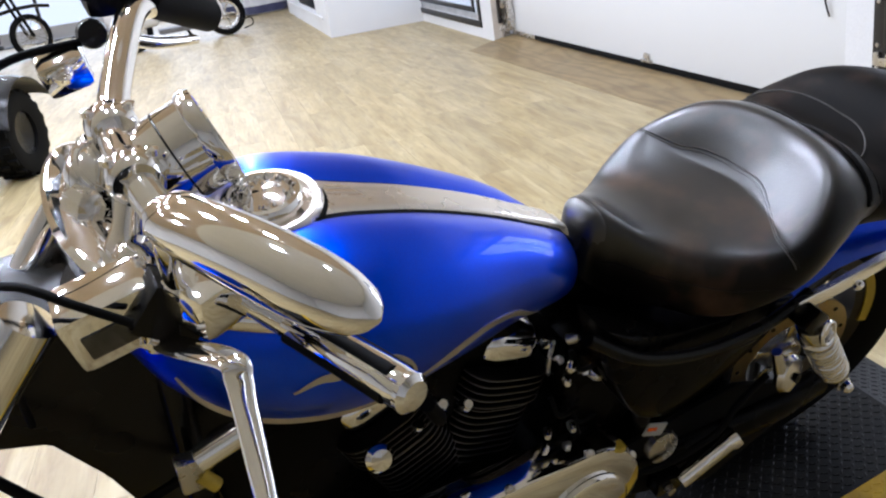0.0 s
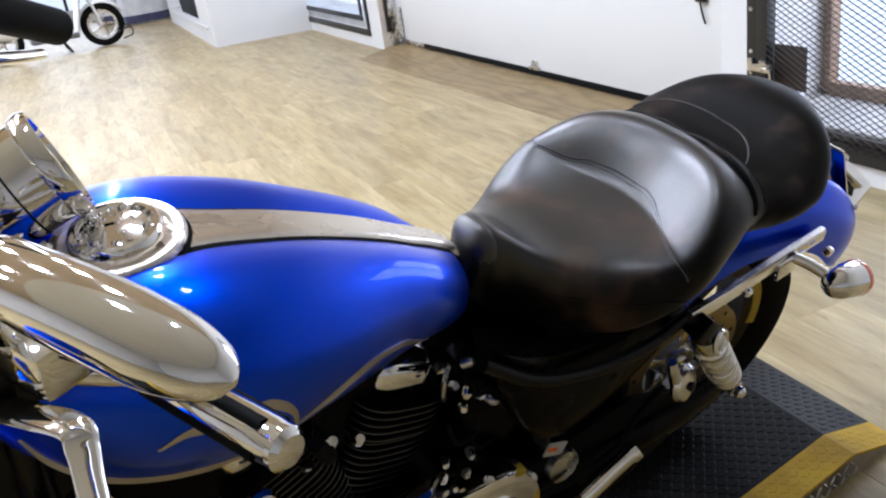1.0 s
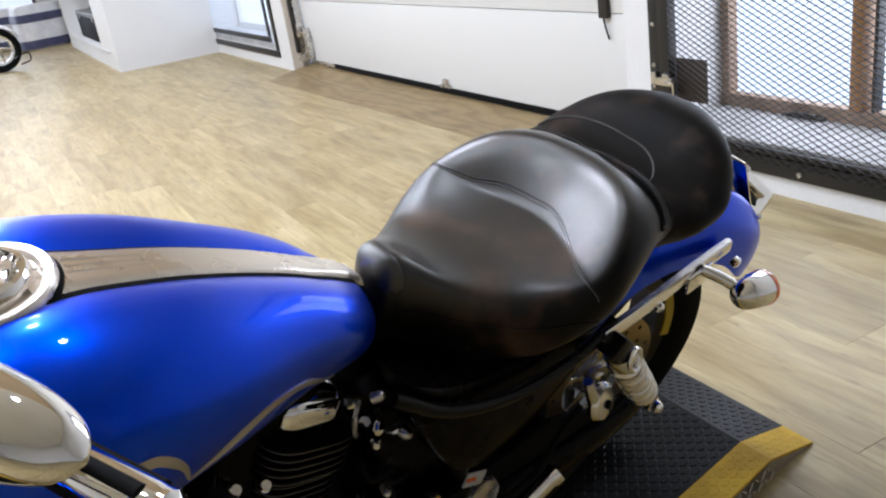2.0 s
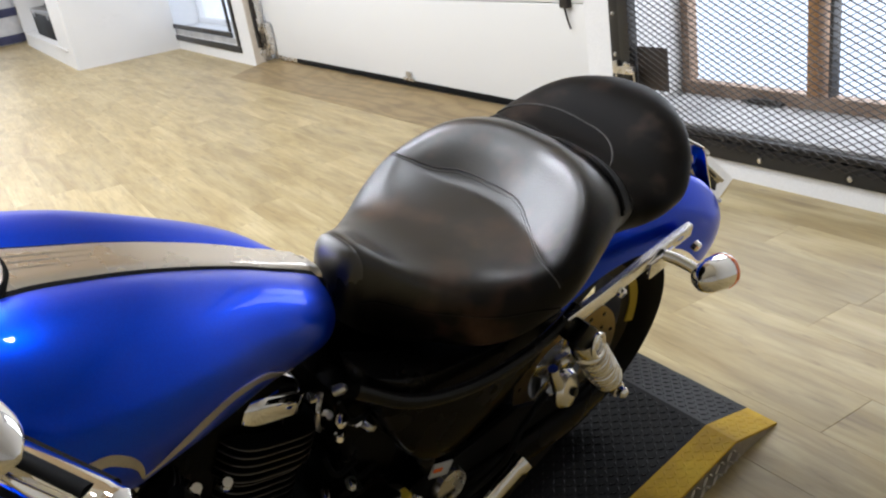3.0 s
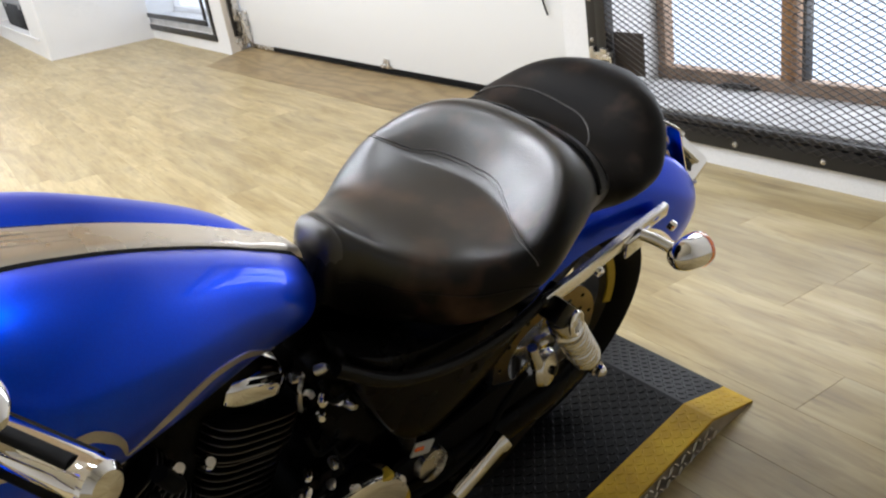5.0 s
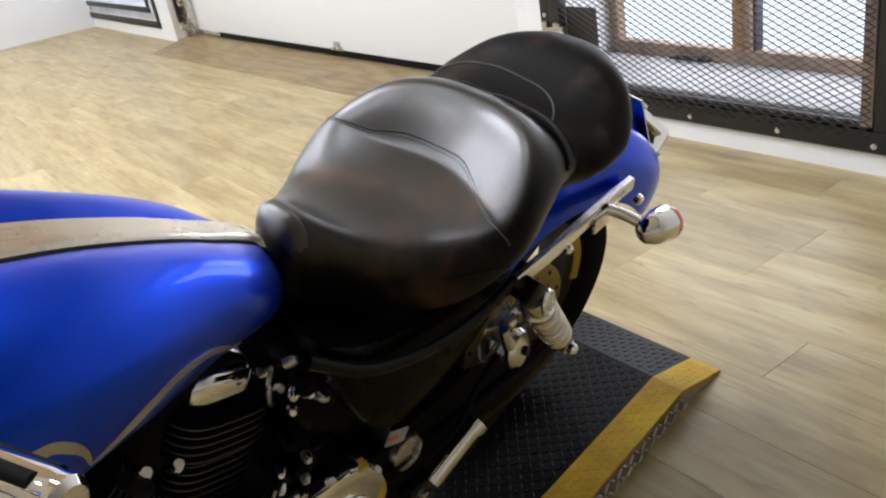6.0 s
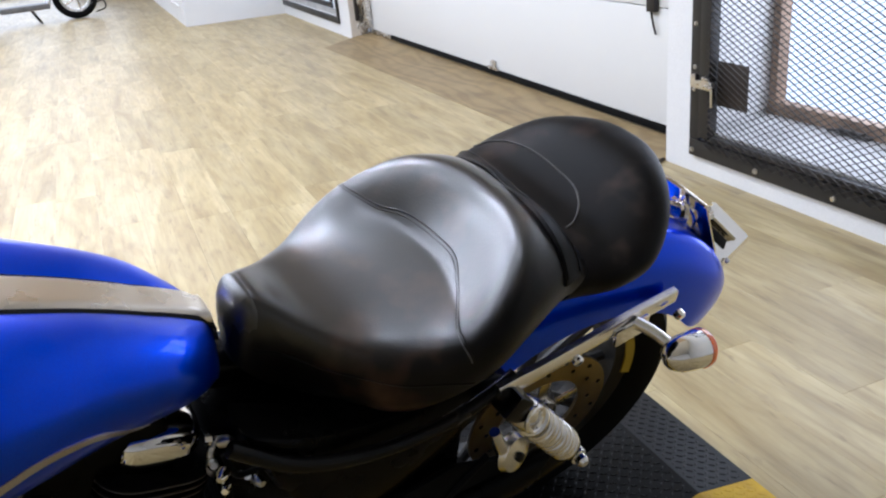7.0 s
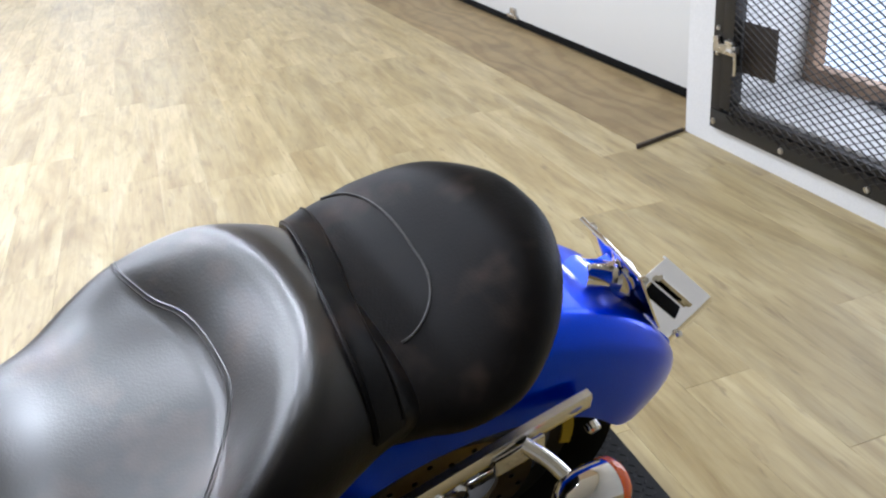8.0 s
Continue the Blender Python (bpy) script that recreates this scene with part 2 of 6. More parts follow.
TAN_WOOD = varied("tan_window_wood", [(0.3, (0.22, 0.145, 0.095)), (0.7, (0.38, 0.26, 0.175))], 12, (0.5, 0.7), bump_by=0.2)
CURTAIN = varied("pale_blue_mesh", [(0.3, (0.62, 0.66, 0.74)), (0.7, (0.72, 0.76, 0.83))], 30, (0.6, 0.8))
WINDOW_DARK = varied("weathered_window_wood", [(0.3, (0.09, 0.065, 0.05)), (0.7, (0.22, 0.16, 0.12))], 12, (0.5, 0.7), bump_by=0.25)


def plywood_material():
    """Worn softwood plywood with wandering grain lines and dirt."""
    m, nt, p = material("worn_plywood", rough=0.5)
    vec = coords(nt, (1.0, 0.22, 1.0))
    wave = nt.nodes.new("ShaderNodeTexWave")
    wave.wave_type, wave.bands_direction = "BANDS", "X"
    for key, val in (("Scale", 3.4), ("Distortion", 17.0), ("Detail", 4.0), ("Detail Scale", 1.2)):
        wave.inputs[key].default_value = val
    nt.links.new(vec, wave.inputs["Vector"])
    dirt = noise_tex(nt, coords(nt), 3.5, 5, 0.6, 0.5)
    col = ramp(nt, wave.outputs["Fac"], [(0.1, (0.222, 0.156, 0.070)), (0.4, (0.258, 0.186, 0.086)), (0.9, (0.285, 0.210, 0.100))])
    col = mix(nt, col, ramp(nt, dirt, [(0.35, (0.6, 0.6, 0.58)), (0.6, (1, 1, 1))]), 0.6, "MULTIPLY")
    nt.links.new(col, p.inputs["Base Color"])
    bump(nt, p, wave.outputs["Fac"], 0.1, 0.001)
    return m


THRESHOLD = plywood_material()
SILL = varied("dusty_sill", [(0.3, (0.36, 0.36, 0.36)), (0.7, (0.54, 0.54, 0.535))], 5, (0.5, 0.7), bump_by=0.1)
GOLD_STRIPE = varied("silver_gold_stripe", [(0.3, (0.46, 0.41, 0.33)), (0.7, (0.56, 0.50, 0.41))], 30, (0.25, 0.35), metal=0.5, coat=0.8)
BRASS_ROTOR = varied("brake_rotor_steel", [(0.3, (0.27, 0.22, 0.14)), (0.7, (0.38, 0.32, 0.21))], 18, (0.25, 0.4), metal=1.0)
DARK_RUST = varied("dark_rusty_steel", [(0.3, (0.028, 0.02, 0.015)), (0.75, (0.06, 0.042, 0.03))], 20, (0.5, 0.7), bump_by=0.3)
COVER = varied("black_moulded_plastic", [(0.3, (0.0015, 0.0014, 0.0013)), (0.75, (0.003, 0.0026, 0.0022))], 8, (0.22, 0.32), bump_by=0.04, spec=0.07)
DARK_RIM = varied("dark_cast_alloy", [(0.3, (0.02, 0.019, 0.018)), (0.75, (0.04, 0.038, 0.035))], 10, (0.4, 0.55), metal=0.5, bump_by=0.1)
SACK = varied("white_wrap", [(0.3, (0.62, 0.63, 0.66)), (0.7, (0.78, 0.78, 0.80))], 7, (0.3, 0.5), bump_by=0.3)
NAVY = varied("navy_print", [(0.3, (0.04, 0.045, 0.10)), (0.7, (0.07, 0.075, 0.15))], 12, (0.4, 0.5))
GREY_PLASTIC = varied("grey_plastic", [(0.3, (0.10, 0.10, 0.10)), (0.7, (0.16, 0.155, 0.15))], 12, (0.4, 0.6))
SCOOTER_WHITE = varied("white_lacquer", [(0.3, (0.72, 0.72, 0.72)), (0.7, (0.78, 0.78, 0.78))], 2, (0.2, 0.3), coat=0.6)
YELLOW_TAG = varied("yellow_plastic", [(0.3, (0.50, 0.36, 0.02)), (0.7, (0.60, 0.44, 0.04))], 20, (0.4, 0.5))
AMBER = material("amber_lens", (0.85, 0.14, 0.015), 0.15, 0.0, 0.6)[0]
STITCH = varied("grey_thread", [(0.3, (0.05, 0.048, 0.045)), (0.7, (0.10, 0.095, 0.09))], 60, (0.5, 0.7))
GLASS_DARK = material("dark_glass", (0.01, 0.01, 0.012), 0.04, 0.0, 1.0)[0]
OUTSIDE_EAST = glow_material("bright_yard_daylight", (0.82, 0.89, 1.0), 1.45)
OUTSIDE = glow_material("bright_daylight", (0.90, 0.94, 1.0), 1.0)

# ---- mesh helpers ----


AXES = [None]  # axes in which the parts that follow are drawn up


def part(name, bm, mat, parent=None, label="", smooth=True):
    """Links a bmesh as one mesh object, under a thing or a part."""
    if AXES[0] is not None:
        bmesh.ops.transform(bm, matrix=AXES[0], verts=bm.verts)
    me = bpy.data.meshes.new(name)
    bm.to_mesh(me)
    bm.free()
    me.materials.append(mat)
    if smooth:
        me.polygons.foreach_set("use_smooth", [True] * len(me.polygons))
        me.set_sharp_from_angle(angle=radians(38))
    ob = new(name, me)
    if parent is not None:
        ob.parent = parent
    if label:
        ob["label"] = label
    return ob


def thing(name, m=None, label="", category="", group="", kind=""):
    ob = new(name)
    ob.empty_display_size = 0.1
    if m is not None:
        ob.matrix_world = m
    return tagged(ob, label, category, group, kind)


def block(size, at=(0, 0, 0), bevel=0.0, turn=None, bm=None, segments=2):
    """A box with rounded edges, centred at a place."""
    own = bmesh.new()
    bmesh.ops.create_cube(own, size=1.0)
    bmesh.ops.scale(own, vec=size, verts=own.verts)
    if bevel:
        bmesh.ops.bevel(own, geom=own.edges[:], offset=bevel, segments=segments, profile=0.6, affect="EDGES")
    m = Matrix.Translation(at) @ (turn.to_4x4() if turn is not None else Matrix.Identity(4))
    bmesh.ops.transform(own, matrix=m, verts=own.verts)
    return join(bm, own)


def join(bm, own):
    if bm is None:
        return own
    me = bpy.data.meshes.new("joined")
    own.to_mesh(me)
    own.free()
    bm.from_mesh(me)
    bpy.data.meshes.remove(me)
    return bm


def span(lo, hi, bevel=0.0, bm=None):
    """A box from one corner to the other."""
    lo, hi = Vector(lo), Vector(hi)
    return block(hi - lo, (lo + hi) / 2, bevel, bm=bm)


def loft(rings, closed=True, caps=True, bm=None):
    """Skins rings of equal length one after another."""
    own = bmesh.new()
    rows = [[own.verts.new(p) for p in ring] for ring in rings]
    n = len(rows[0])
    for a, b in zip(rows, rows[1:]):
        for i in range(n if closed else n - 1):
            j = (i + 1) % n
            own.faces.new((a[i], a[j], b[j], b[i]))
    if caps and closed:
        own.faces.new(rows[0][::-1])
        own.faces.new(rows[-1])
    bmesh.ops.recalc_face_normals(own, faces=own.faces)
    return join(bm, own)


def spline(points, steps=8):
    """A smooth line through points."""
    pts = [Vector(p) for p in points]
    pts = [2 * pts[0] - pts[1], *pts, 2 * pts[-1] - pts[-2]]
    out = []
    for a, b, c, d in zip(pts, pts[1:], pts[2:], pts[3:]):
        for k in range(steps):
            t = k / steps
            out.append(0.5 * (2 * b + (c - a) * t + (2 * a - 5 * b + 4 * c - d) * t * t + (3 * b - a - 3 * c + d) * t ** 3))
    return out + [pts[-2]]


def tube(points, radius, sides=12, steps=8, bm=None, flat=1.0, smooth=True):
    """A round bar along a smooth line; radius may be a number or one for each end."""
    line = spline(points, steps) if smooth and len(points) > 2 else [Vector(p) for p in points]
    r0, r1 = radius if isinstance(radius, tuple) else (radius, radius)
    side = None
    rings = []
    for i, p in enumerate(line):
        way = (line[min(i + 1, len(line) - 1)] - line[max(i - 1, 0)]).normalized()
        if side is None:
            side = way.orthogonal().normalized() if abs(way.z) > 0.9 else way.cross(Vector((0, 0, 1))).normalized()
        side = (side - way * side.dot(way)).normalized()
        up = way.cross(side)
        r = r0 + (r1 - r0) * i / (len(line) - 1)
        rings.append([p + side * (r * math.cos(a)) + up * (r * flat * math.sin(a)) for a in (2 * math.pi * k / sides for k in range(sides))])
    return loft(rings, bm=bm)


def lathe(profile, at=(0, 0, 0), axis=(0, 0, 1), sides=32, bm=None):
    """Turns (radius, height) pairs about an axis through a place."""
    q = Vector((0, 0, 1)).rotation_difference(Vector(axis).normalized()).to_matrix()
    hollow = profile[0][0] > 0.002 and profile[-1][0] > 0.002
    if hollow:
        profile = [*profile, profile[0]]
    rings = [[Vector(at) + q @ Vector((r * math.cos(a), r * math.sin(a), h)) for a in (2 * math.pi * k / sides for k in range(sides))] for r, h in ((max(r, 1e-4), h) for r, h in profile)]
    return loft(rings, caps=not hollow, bm=bm)


def torus(R, r, at=(0, 0, 0), axis=(0, 0, 1), sides=48, ring=12, squash=1.0, bm=None):
    q = Vector((0, 0, 1)).rotation_difference(Vector(axis).normalized()).to_matrix()
    own = bmesh.new()
    rows = []
    for k in range(sides):
        a = 2 * math.pi * k / sides
        rows.append([own.verts.new(Vector(at) + q @ Vector(((R + r * math.cos(b)) * math.cos(a), (R + r * math.cos(b)) * math.sin(a), r * squash * math.sin(b)))) for b in (2 * math.pi * j / ring for j in range(ring))])
    for k in range(sides):
        for j in range(ring):
            own.faces.new((rows[k][j], rows[(k + 1) % sides][j], rows[(k + 1) % sides][(j + 1) % ring], rows[k][(j + 1) % ring]))
    bmesh.ops.recalc_face_normals(own, faces=own.faces)
    return join(bm, own)


def prism(outline, lo, hi, axis="y", bevel=0.0, bm=None):
    """An outline pushed through a thickness along an axis."""
    own = bmesh.new()

    def put(u, v, w):
        return {"y": (u, w, v), "x": (w, u, v), "z": (u, v, w)}[axis]

    a = [own.verts.new(put(u, v, lo)) for u, v in outline]
    b = [own.verts.new(put(u, v, hi)) for u, v in outline]
    own.faces.new(a)
    own.faces.new(b[::-1])
    for i in range(len(a)):
        j = (i + 1) % len(a)
        own.faces.new((a[i], b[i], b[j], a[j]))
    bmesh.ops.recalc_face_normals(own, faces=own.faces)
    if bevel:
        bmesh.ops.bevel(own, geom=own.edges[:], offset=bevel, segments=2, profile=0.6, affect="EDGES", clamp_overlap=True)
    return join(bm, own)


def ease(x, knots):
    """A smooth value at x through (x, value) knots, flat beyond the ends."""
    if x <= knots[0][0]:
        return knots[0][1]
    if x >= knots[-1][0]:
        return knots[-1][1]
    i = next(k for k in range(len(knots) - 1) if knots[k][0] <= x <= knots[k + 1][0])

    def slope(k):
        lo, hi = max(k - 1, 0), min(k + 1, len(knots) - 1)
        return (knots[hi][1] - knots[lo][1]) / (knots[hi][0] - knots[lo][0])

    (x0, v0), (x1, v1) = knots[i], knots[i + 1]
    h = x1 - x0
    t = (x - x0) / h
    return (2 * t**3 - 3 * t**2 + 1) * v0 + (t**3 - 2 * t**2 + t) * h * slope(i) + (3 * t**2 - 2 * t**3) * v1 + (t**3 - t**2) * h * slope(i + 1)
# ---- the hall ----
WX, OUT = 1.667, 2.12          # inner and outer face of the wall with the garage door
NORTH, SOUTH, WEST, TOP = 18.0, -5.0, -8.0, 3.3
GATE_Y0, GATE_Y1 = 0.33, 1.80  # the grilled window
DOOR_Y0, DOOR_Y1 = 2.0, 6.70   # the garage door's opening
SIDE_Y0, SIDE_Y1 = 7.16, 9.62  # the second window

bm = span((WX, SOUTH, 0), (OUT, GATE_Y0, TOP))
for lo, hi in (((GATE_Y0, 0), (GATE_Y1, 0.15)), ((GATE_Y0, 2.1), (GATE_Y1, TOP)), ((GATE_Y1, 0), (DOOR_Y0, TOP)),
               ((DOOR_Y0, 2.7), (DOOR_Y1, TOP)), ((DOOR_Y1, 0), (SIDE_Y0, TOP)), ((SIDE_Y0, 0), (SIDE_Y1, 0.17)),
               ((SIDE_Y0, 2.1), (SIDE_Y1, TOP)), ((SIDE_Y1, 0), (NORTH, TOP))):
    span((WX, lo[0], lo[1]), (OUT, hi[0], hi[1]), bm=bm)
tagged(part("wall_east", bm, WHITE_WALL, smooth=False), "white painted wall with garage door and grilled windows", "wall", kind="structure")
# Unseen closing walls; their grey is set for fill light and chrome reflections.
tagged(part("wall_south", span((WEST, SOUTH - 0.2, 0), (OUT, SOUTH, TOP)), CLOSING_WALL, smooth=False), "unseen grey closing wall", "wall", kind="structure")
tagged(part("wall_west", span((WEST - 0.2, SOUTH, 0), (WEST, NORTH, TOP)), CLOSING_WALL, smooth=False), "unseen grey closing wall", "wall", kind="structure")
bm = span((WEST, NORTH, 0), (-5.6, NORTH + 0.2, TOP))
for x0, x1, z0, z1 in ((-5.6, 0.4, 0, 0.25), (-5.6, 0.4, 2.95, TOP), (0.4, OUT, 0, TOP)):
    span((x0, NORTH, z0), (x1, NORTH + 0.2, z1), bm=bm)
tagged(part("wall_north", bm, WHITE_WALL, smooth=False), "white painted wall round a wide shop window", "wall", kind="structure")
# Unseen ceiling; white and tan parts chosen for reflections in chrome and leather.
tagged(part("ceiling", span((WEST - 0.2, SOUTH - 0.2, TOP), (OUT, 0.75, TOP + 0.15)), CEILING, smooth=False), "unseen off-white near part of the ceiling", "ceiling", kind="structure")
tagged(part("ceiling", span((WEST - 0.2, 0.752, TOP), (OUT, NORTH + 0.2, TOP + 0.15)), TAN_CEILING, smooth=False), "unseen tan far part of the ceiling", "ceiling", kind="structure")
tagged(part("ground", span((-60, -60, -0.30), (60, 60, -0.16)), WHITE_WALL, smooth=False), "pale ground outside the hall", "ground", kind="structure")
FLOOR_BASE = tagged(part("floor", span((WEST, SOUTH, -0.15), (OUT, NORTH, -0.006)), TREAD_BLACK, smooth=False), "pale oak vinyl plank floor", "floor", kind="structure")

# The shop window at the far end: mullions and bright panes.
win = thing("window_1", label="wide shop window with dark frame and bright daylight", category="window", kind="structure")
for i in range(4):
    x = -5.6 + i * 1.5
    part("window_frame", span((x - 0.03, NORTH + 0.02, 0.25), (x + 0.03, NORTH + 0.10, 2.95), 0.004), BLACK_STEEL, win)
part("window_frame", span((0.34, NORTH + 0.02, 0.25), (0.40, NORTH + 0.10, 2.95), 0.004), BLACK_STEEL, win)
bm = span((-7.0, NORTH + 0.6, -0.1), (1.6, NORTH + 0.62, 3.2))
tagged(part("backdrop", bm, OUTSIDE, smooth=False), "bright overcast daylight outside the windows", "sky", kind="structure")
bm = span((2.55, -1.5, -0.1), (2.57, 12.0, 3.2))
tagged(part("backdrop", bm, OUTSIDE_EAST, smooth=False), "bright overcast daylight outside the windows", "sky", kind="structure")

# Ceiling lamps: round fittings, each with a lamp in it.
# Unseen rows set by chrome highlights; dim y 0.1 pair added for the seat.
for y in (0.1, 1.3, 2.5, 4.0, 6.0, 8.5, 12.0):
    for x in (-4.2, -3.0, -1.75, -0.55) if y > 1 else (-1.2, -0.1):
        lamp = thing("ceiling_lamp", pose(x, y, TOP), "round white recessed ceiling lamp, lit", "lamp", "ceiling lamps")
        part("rim", lathe([(0.12, 0.0), (0.12, -0.02), (0.095, -0.03), (0.09, -0.012)], sides=24), WHITE_WALL, lamp)
        data = bpy.data.lights.new("bulb", "AREA")
        data.shape, data.size, data.energy, data.color = "DISK", 0.18, 33 if y > 3 else 27 if y > 1 else 8, (1.0, 1.0, 1.0)
        bulb = new("bulb", data)
        bulb.parent = lamp
        bulb.location = (0, 0, -0.034)

# ---- the garage door and its threshold ----
DX = 1.822
door = thing("garage_door", label="closed cream sectional garage door with black bottom seal", category="garage door", kind="structure")
for k in range(5):
    z0 = 0.085 + 0.535 * k
    part("panel", span((DX, DOOR_Y0 + 0.03, z0), (DX + 0.045, DOOR_Y1 - 0.05, min(z0 + 0.531, 2.74)), 0.006), DOOR_PANEL, door)
seal = part("seal", span((DX - 0.006, DOOR_Y0 + 0.06, 0.050), (DX + 0.04, DOOR_Y1 - 0.66, 0.088), 0.006), RUBBER, door, "black rubber bottom seal")
part("seal", span((DX - 0.004, DOOR_Y1 - 0.655, 0.05), (DX + 0.04, DOOR_Y1 - 0.10, 0.084), 0.006), SATIN, door, "bare metal end of the seal")
bm = span((DX - 0.022, 3.95, 0.088), (DX - 0.002, 4.08, 0.108), 0.003)
span((DX - 0.016, 3.98, 0.106), (DX - 0.002, 4.05, 0.146), 0.003, bm=bm)
part("bracket", bm, SATIN, door, "small galvanized bracket")
bm = span((DX - 0.03, 2.27, 0.60), (DX - 0.002, 2.33, 0.78), 0.004)
tube([(DX - 0.02, 2.31, 0.62), (DX - 0.02, 2.29, 0.55), (DX - 0.015, 2.275, 0.50)], 0.005, 8, bm=bm)
part("bolt_lock", bm, GRILLE, door, "dark sliding bolt")
for y0, y1 in ((DOOR_Y1 - 0.055, DOOR_Y1 - 0.005), (DOOR_Y0 + 0.003, DOOR_Y0 + 0.028)):
    bm = span((DX - 0.07, y0, 0.02), (DX - 0.064, y1, 2.7))
    span((DX - 0.064, y0, 0.05), (DX - 0.012, y0 + 0.006, 2.7), bm=bm)
    part("track", bm, SATIN, door, "galvanized roller track", smooth=False)
bm = span((DX - 0.06, DOOR_Y1 - 0.20, 0.10), (DX - 0.008, DOOR_Y1 - 0.08, 0.38), 0.004)
span((DX - 0.09, DOOR_Y1 - 0.10, 0.30), (DX - 0.06, DOOR_Y1 - 0.06, 0.42), 0.004, bm=bm)
lathe([(0.0, 0), (0.03, 0), (0.03, 0.03), (0.0, 0.03)], (DX - 0.10, DOOR_Y1 - 0.14, 0.12), (0, 1, 0), 16, bm=bm)
part("roller_bracket", bm, SATIN, door, "galvanized roller bracket with bolts")
part("track_upright", span((DX - 0.105, DOOR_Y1 - 0.05, 0.16), (DX - 0.075, DOOR_Y1 - 0.012, 2.7), 0.003), GRILLE, door, "dark steel door post")
tagged(part("trim", span((WX + 0.003, DOOR_Y1 - 0.004, 0), (DX - 0.02, DOOR_Y1 + 0.0, 2.7)), REVEAL, smooth=False), "cream painted reveal beside the garage door", "reveal", kind="structure")
tagged(part("trim", span((WX + 0.003, DOOR_Y0 - 0.0, 0), (DX - 0.02, DOOR_Y0 + 0.003, 2.7)), REVEAL, smooth=False), "cream painted reveal beside the garage door", "reveal", kind="structure")
# The sloping plywood threshold, its front edge a little askew.
bm = bmesh.new()
v = [bm.verts.new(p) for p in ((1.325, 6.43, 0.002), (1.435, 1.935, 0.002), (1.662, 2.006, 0.012), (1.87, 2.006, 0.046), (1.87, 6.69, 0.046), (1.662, 6.69, 0.012))]
low = [bm.verts.new((p.co.x, p.co.y, -0.004)) for p in v]
bm.faces.new((v[0], v[1], v[2], v[5]))
bm.faces.new((v[5], v[2], v[3], v[4]))
for i in range(6):
    j = (i + 1) % 6
    bm.faces.new((v[j], v[i], low[i], low[j]))
bmesh.ops.recalc_face_normals(bm, faces=bm.faces)
tagged(part("threshold", bm, THRESHOLD, smooth=False), "sloping worn plywood threshold before the garage door", "threshold", kind="structure")


# Solid dark strip put in for the shade of the gap at the threshold's end.
tagged(part("trim", prism([(1.405, 1.928), (1.655, 1.996), (1.655, 2.004), (1.41, 1.945)], 0.002, 0.016, "z"), DARK_RUST, smooth=False), "solid dark brown strip standing for the gap at the end of the plywood threshold", "trim", kind="structure")


# ---- windows behind grilles ----
def expanded_mesh(y0, y1, z0, z1, x, cell_y, cell_z, width, thick):
    """Expanded metal: rows of zigzag strands that meet at their bends."""
    verts, faces = [], []
    rows, cols = int((z1 - z0) / cell_z), int((y1 - y0) / cell_y)
    for r in range(rows + 1):
        for s in (1, -1):
            line = []
            for c in range(2 * cols + 1):
                y = y0 + c * cell_y / 2
                z = z0 + r * cell_z + (s * cell_z / 2 if c % 2 else 0.0)
                if z < z0 - 1e-6 or z > z1 + 1e-6:
                    z = min(max(z, z0), z1)
                line.append((y, z))
            for (ya, za), (yb, zb) in zip(line, line[1:]):
                if abs(za - zb) < 1e-6:
                    continue
                n = len(verts)
                for yy, zz in ((ya, za), (yb, zb)):
                    verts += [(x - thick, yy, zz - width / 2), (x - thick, yy, zz + width / 2), (x + thick, yy, zz + width / 2 + 0.001), (x + thick, yy, zz - width / 2 + 0.001)]
                faces += [(n, n + 4, n + 5, n + 1), (n + 1, n + 5, n + 6, n + 2), (n + 2, n + 6, n + 7, n + 3), (n + 3, n + 7, n + 4, n)]
    me = bpy.data.meshes.new("expanded_mesh")
    me.from_pydata(verts, [], faces)
    me.materials.append(GRILLE)
    return new("mesh", me)


gate = thing("security_grille", pose(0, 0, 0), "black steel frame with dark expanded metal mesh over a window", "grille")
GX = WX - 0.022
part("frame_bar", span((GX, GATE_Y0 - 0.02, 0.080), (WX - 0.001, 1.818, 0.150), 0.003), BLACK_STEEL, gate)
part("frame_bar", span((GX, GATE_Y0 - 0.02, 2.08), (WX - 0.001, 1.818, 2.15), 0.003), BLACK_STEEL, gate)
part("frame_bar", span((GX, 1.762, 0.152), (WX - 0.001, 1.818, 2.078), 0.003), BLACK_STEEL, gate)
part("frame_bar", span((GX, GATE_Y0 - 0.02, 0.152), (WX - 0.001, GATE_Y0 + 0.02, 2.078), 0.003), BLACK_STEEL, gate)
part("gate_bar", span((GX - 0.006, 1.698, 0.165), (WX + 0.02, 1.758, 2.07), 0.004), BLACK_STEEL, gate)
part("gate_bar", span((GX + 0.002, GATE_Y0 + 0.03, 0.156), (WX + 0.02, 1.69, 0.180), 0.004), BLACK_STEEL, gate)
part("gate_bar", span((GX - 0.004, GATE_Y0 + 0.025, 0.165), (WX + 0.02, GATE_Y0 + 0.065, 2.07), 0.004), WINDOW_DARK, gate, "rust-brown end bar")
mesh_ob = expanded_mesh(GATE_Y0 + 0.03, 1.72, 0.122, 2.07, GX - 0.0045, 0.0485, 0.0236, 0.0025, 0.0020)
mesh_ob.parent = gate
tagged(mesh_ob, "dark expanded metal mesh", kind="stuff")
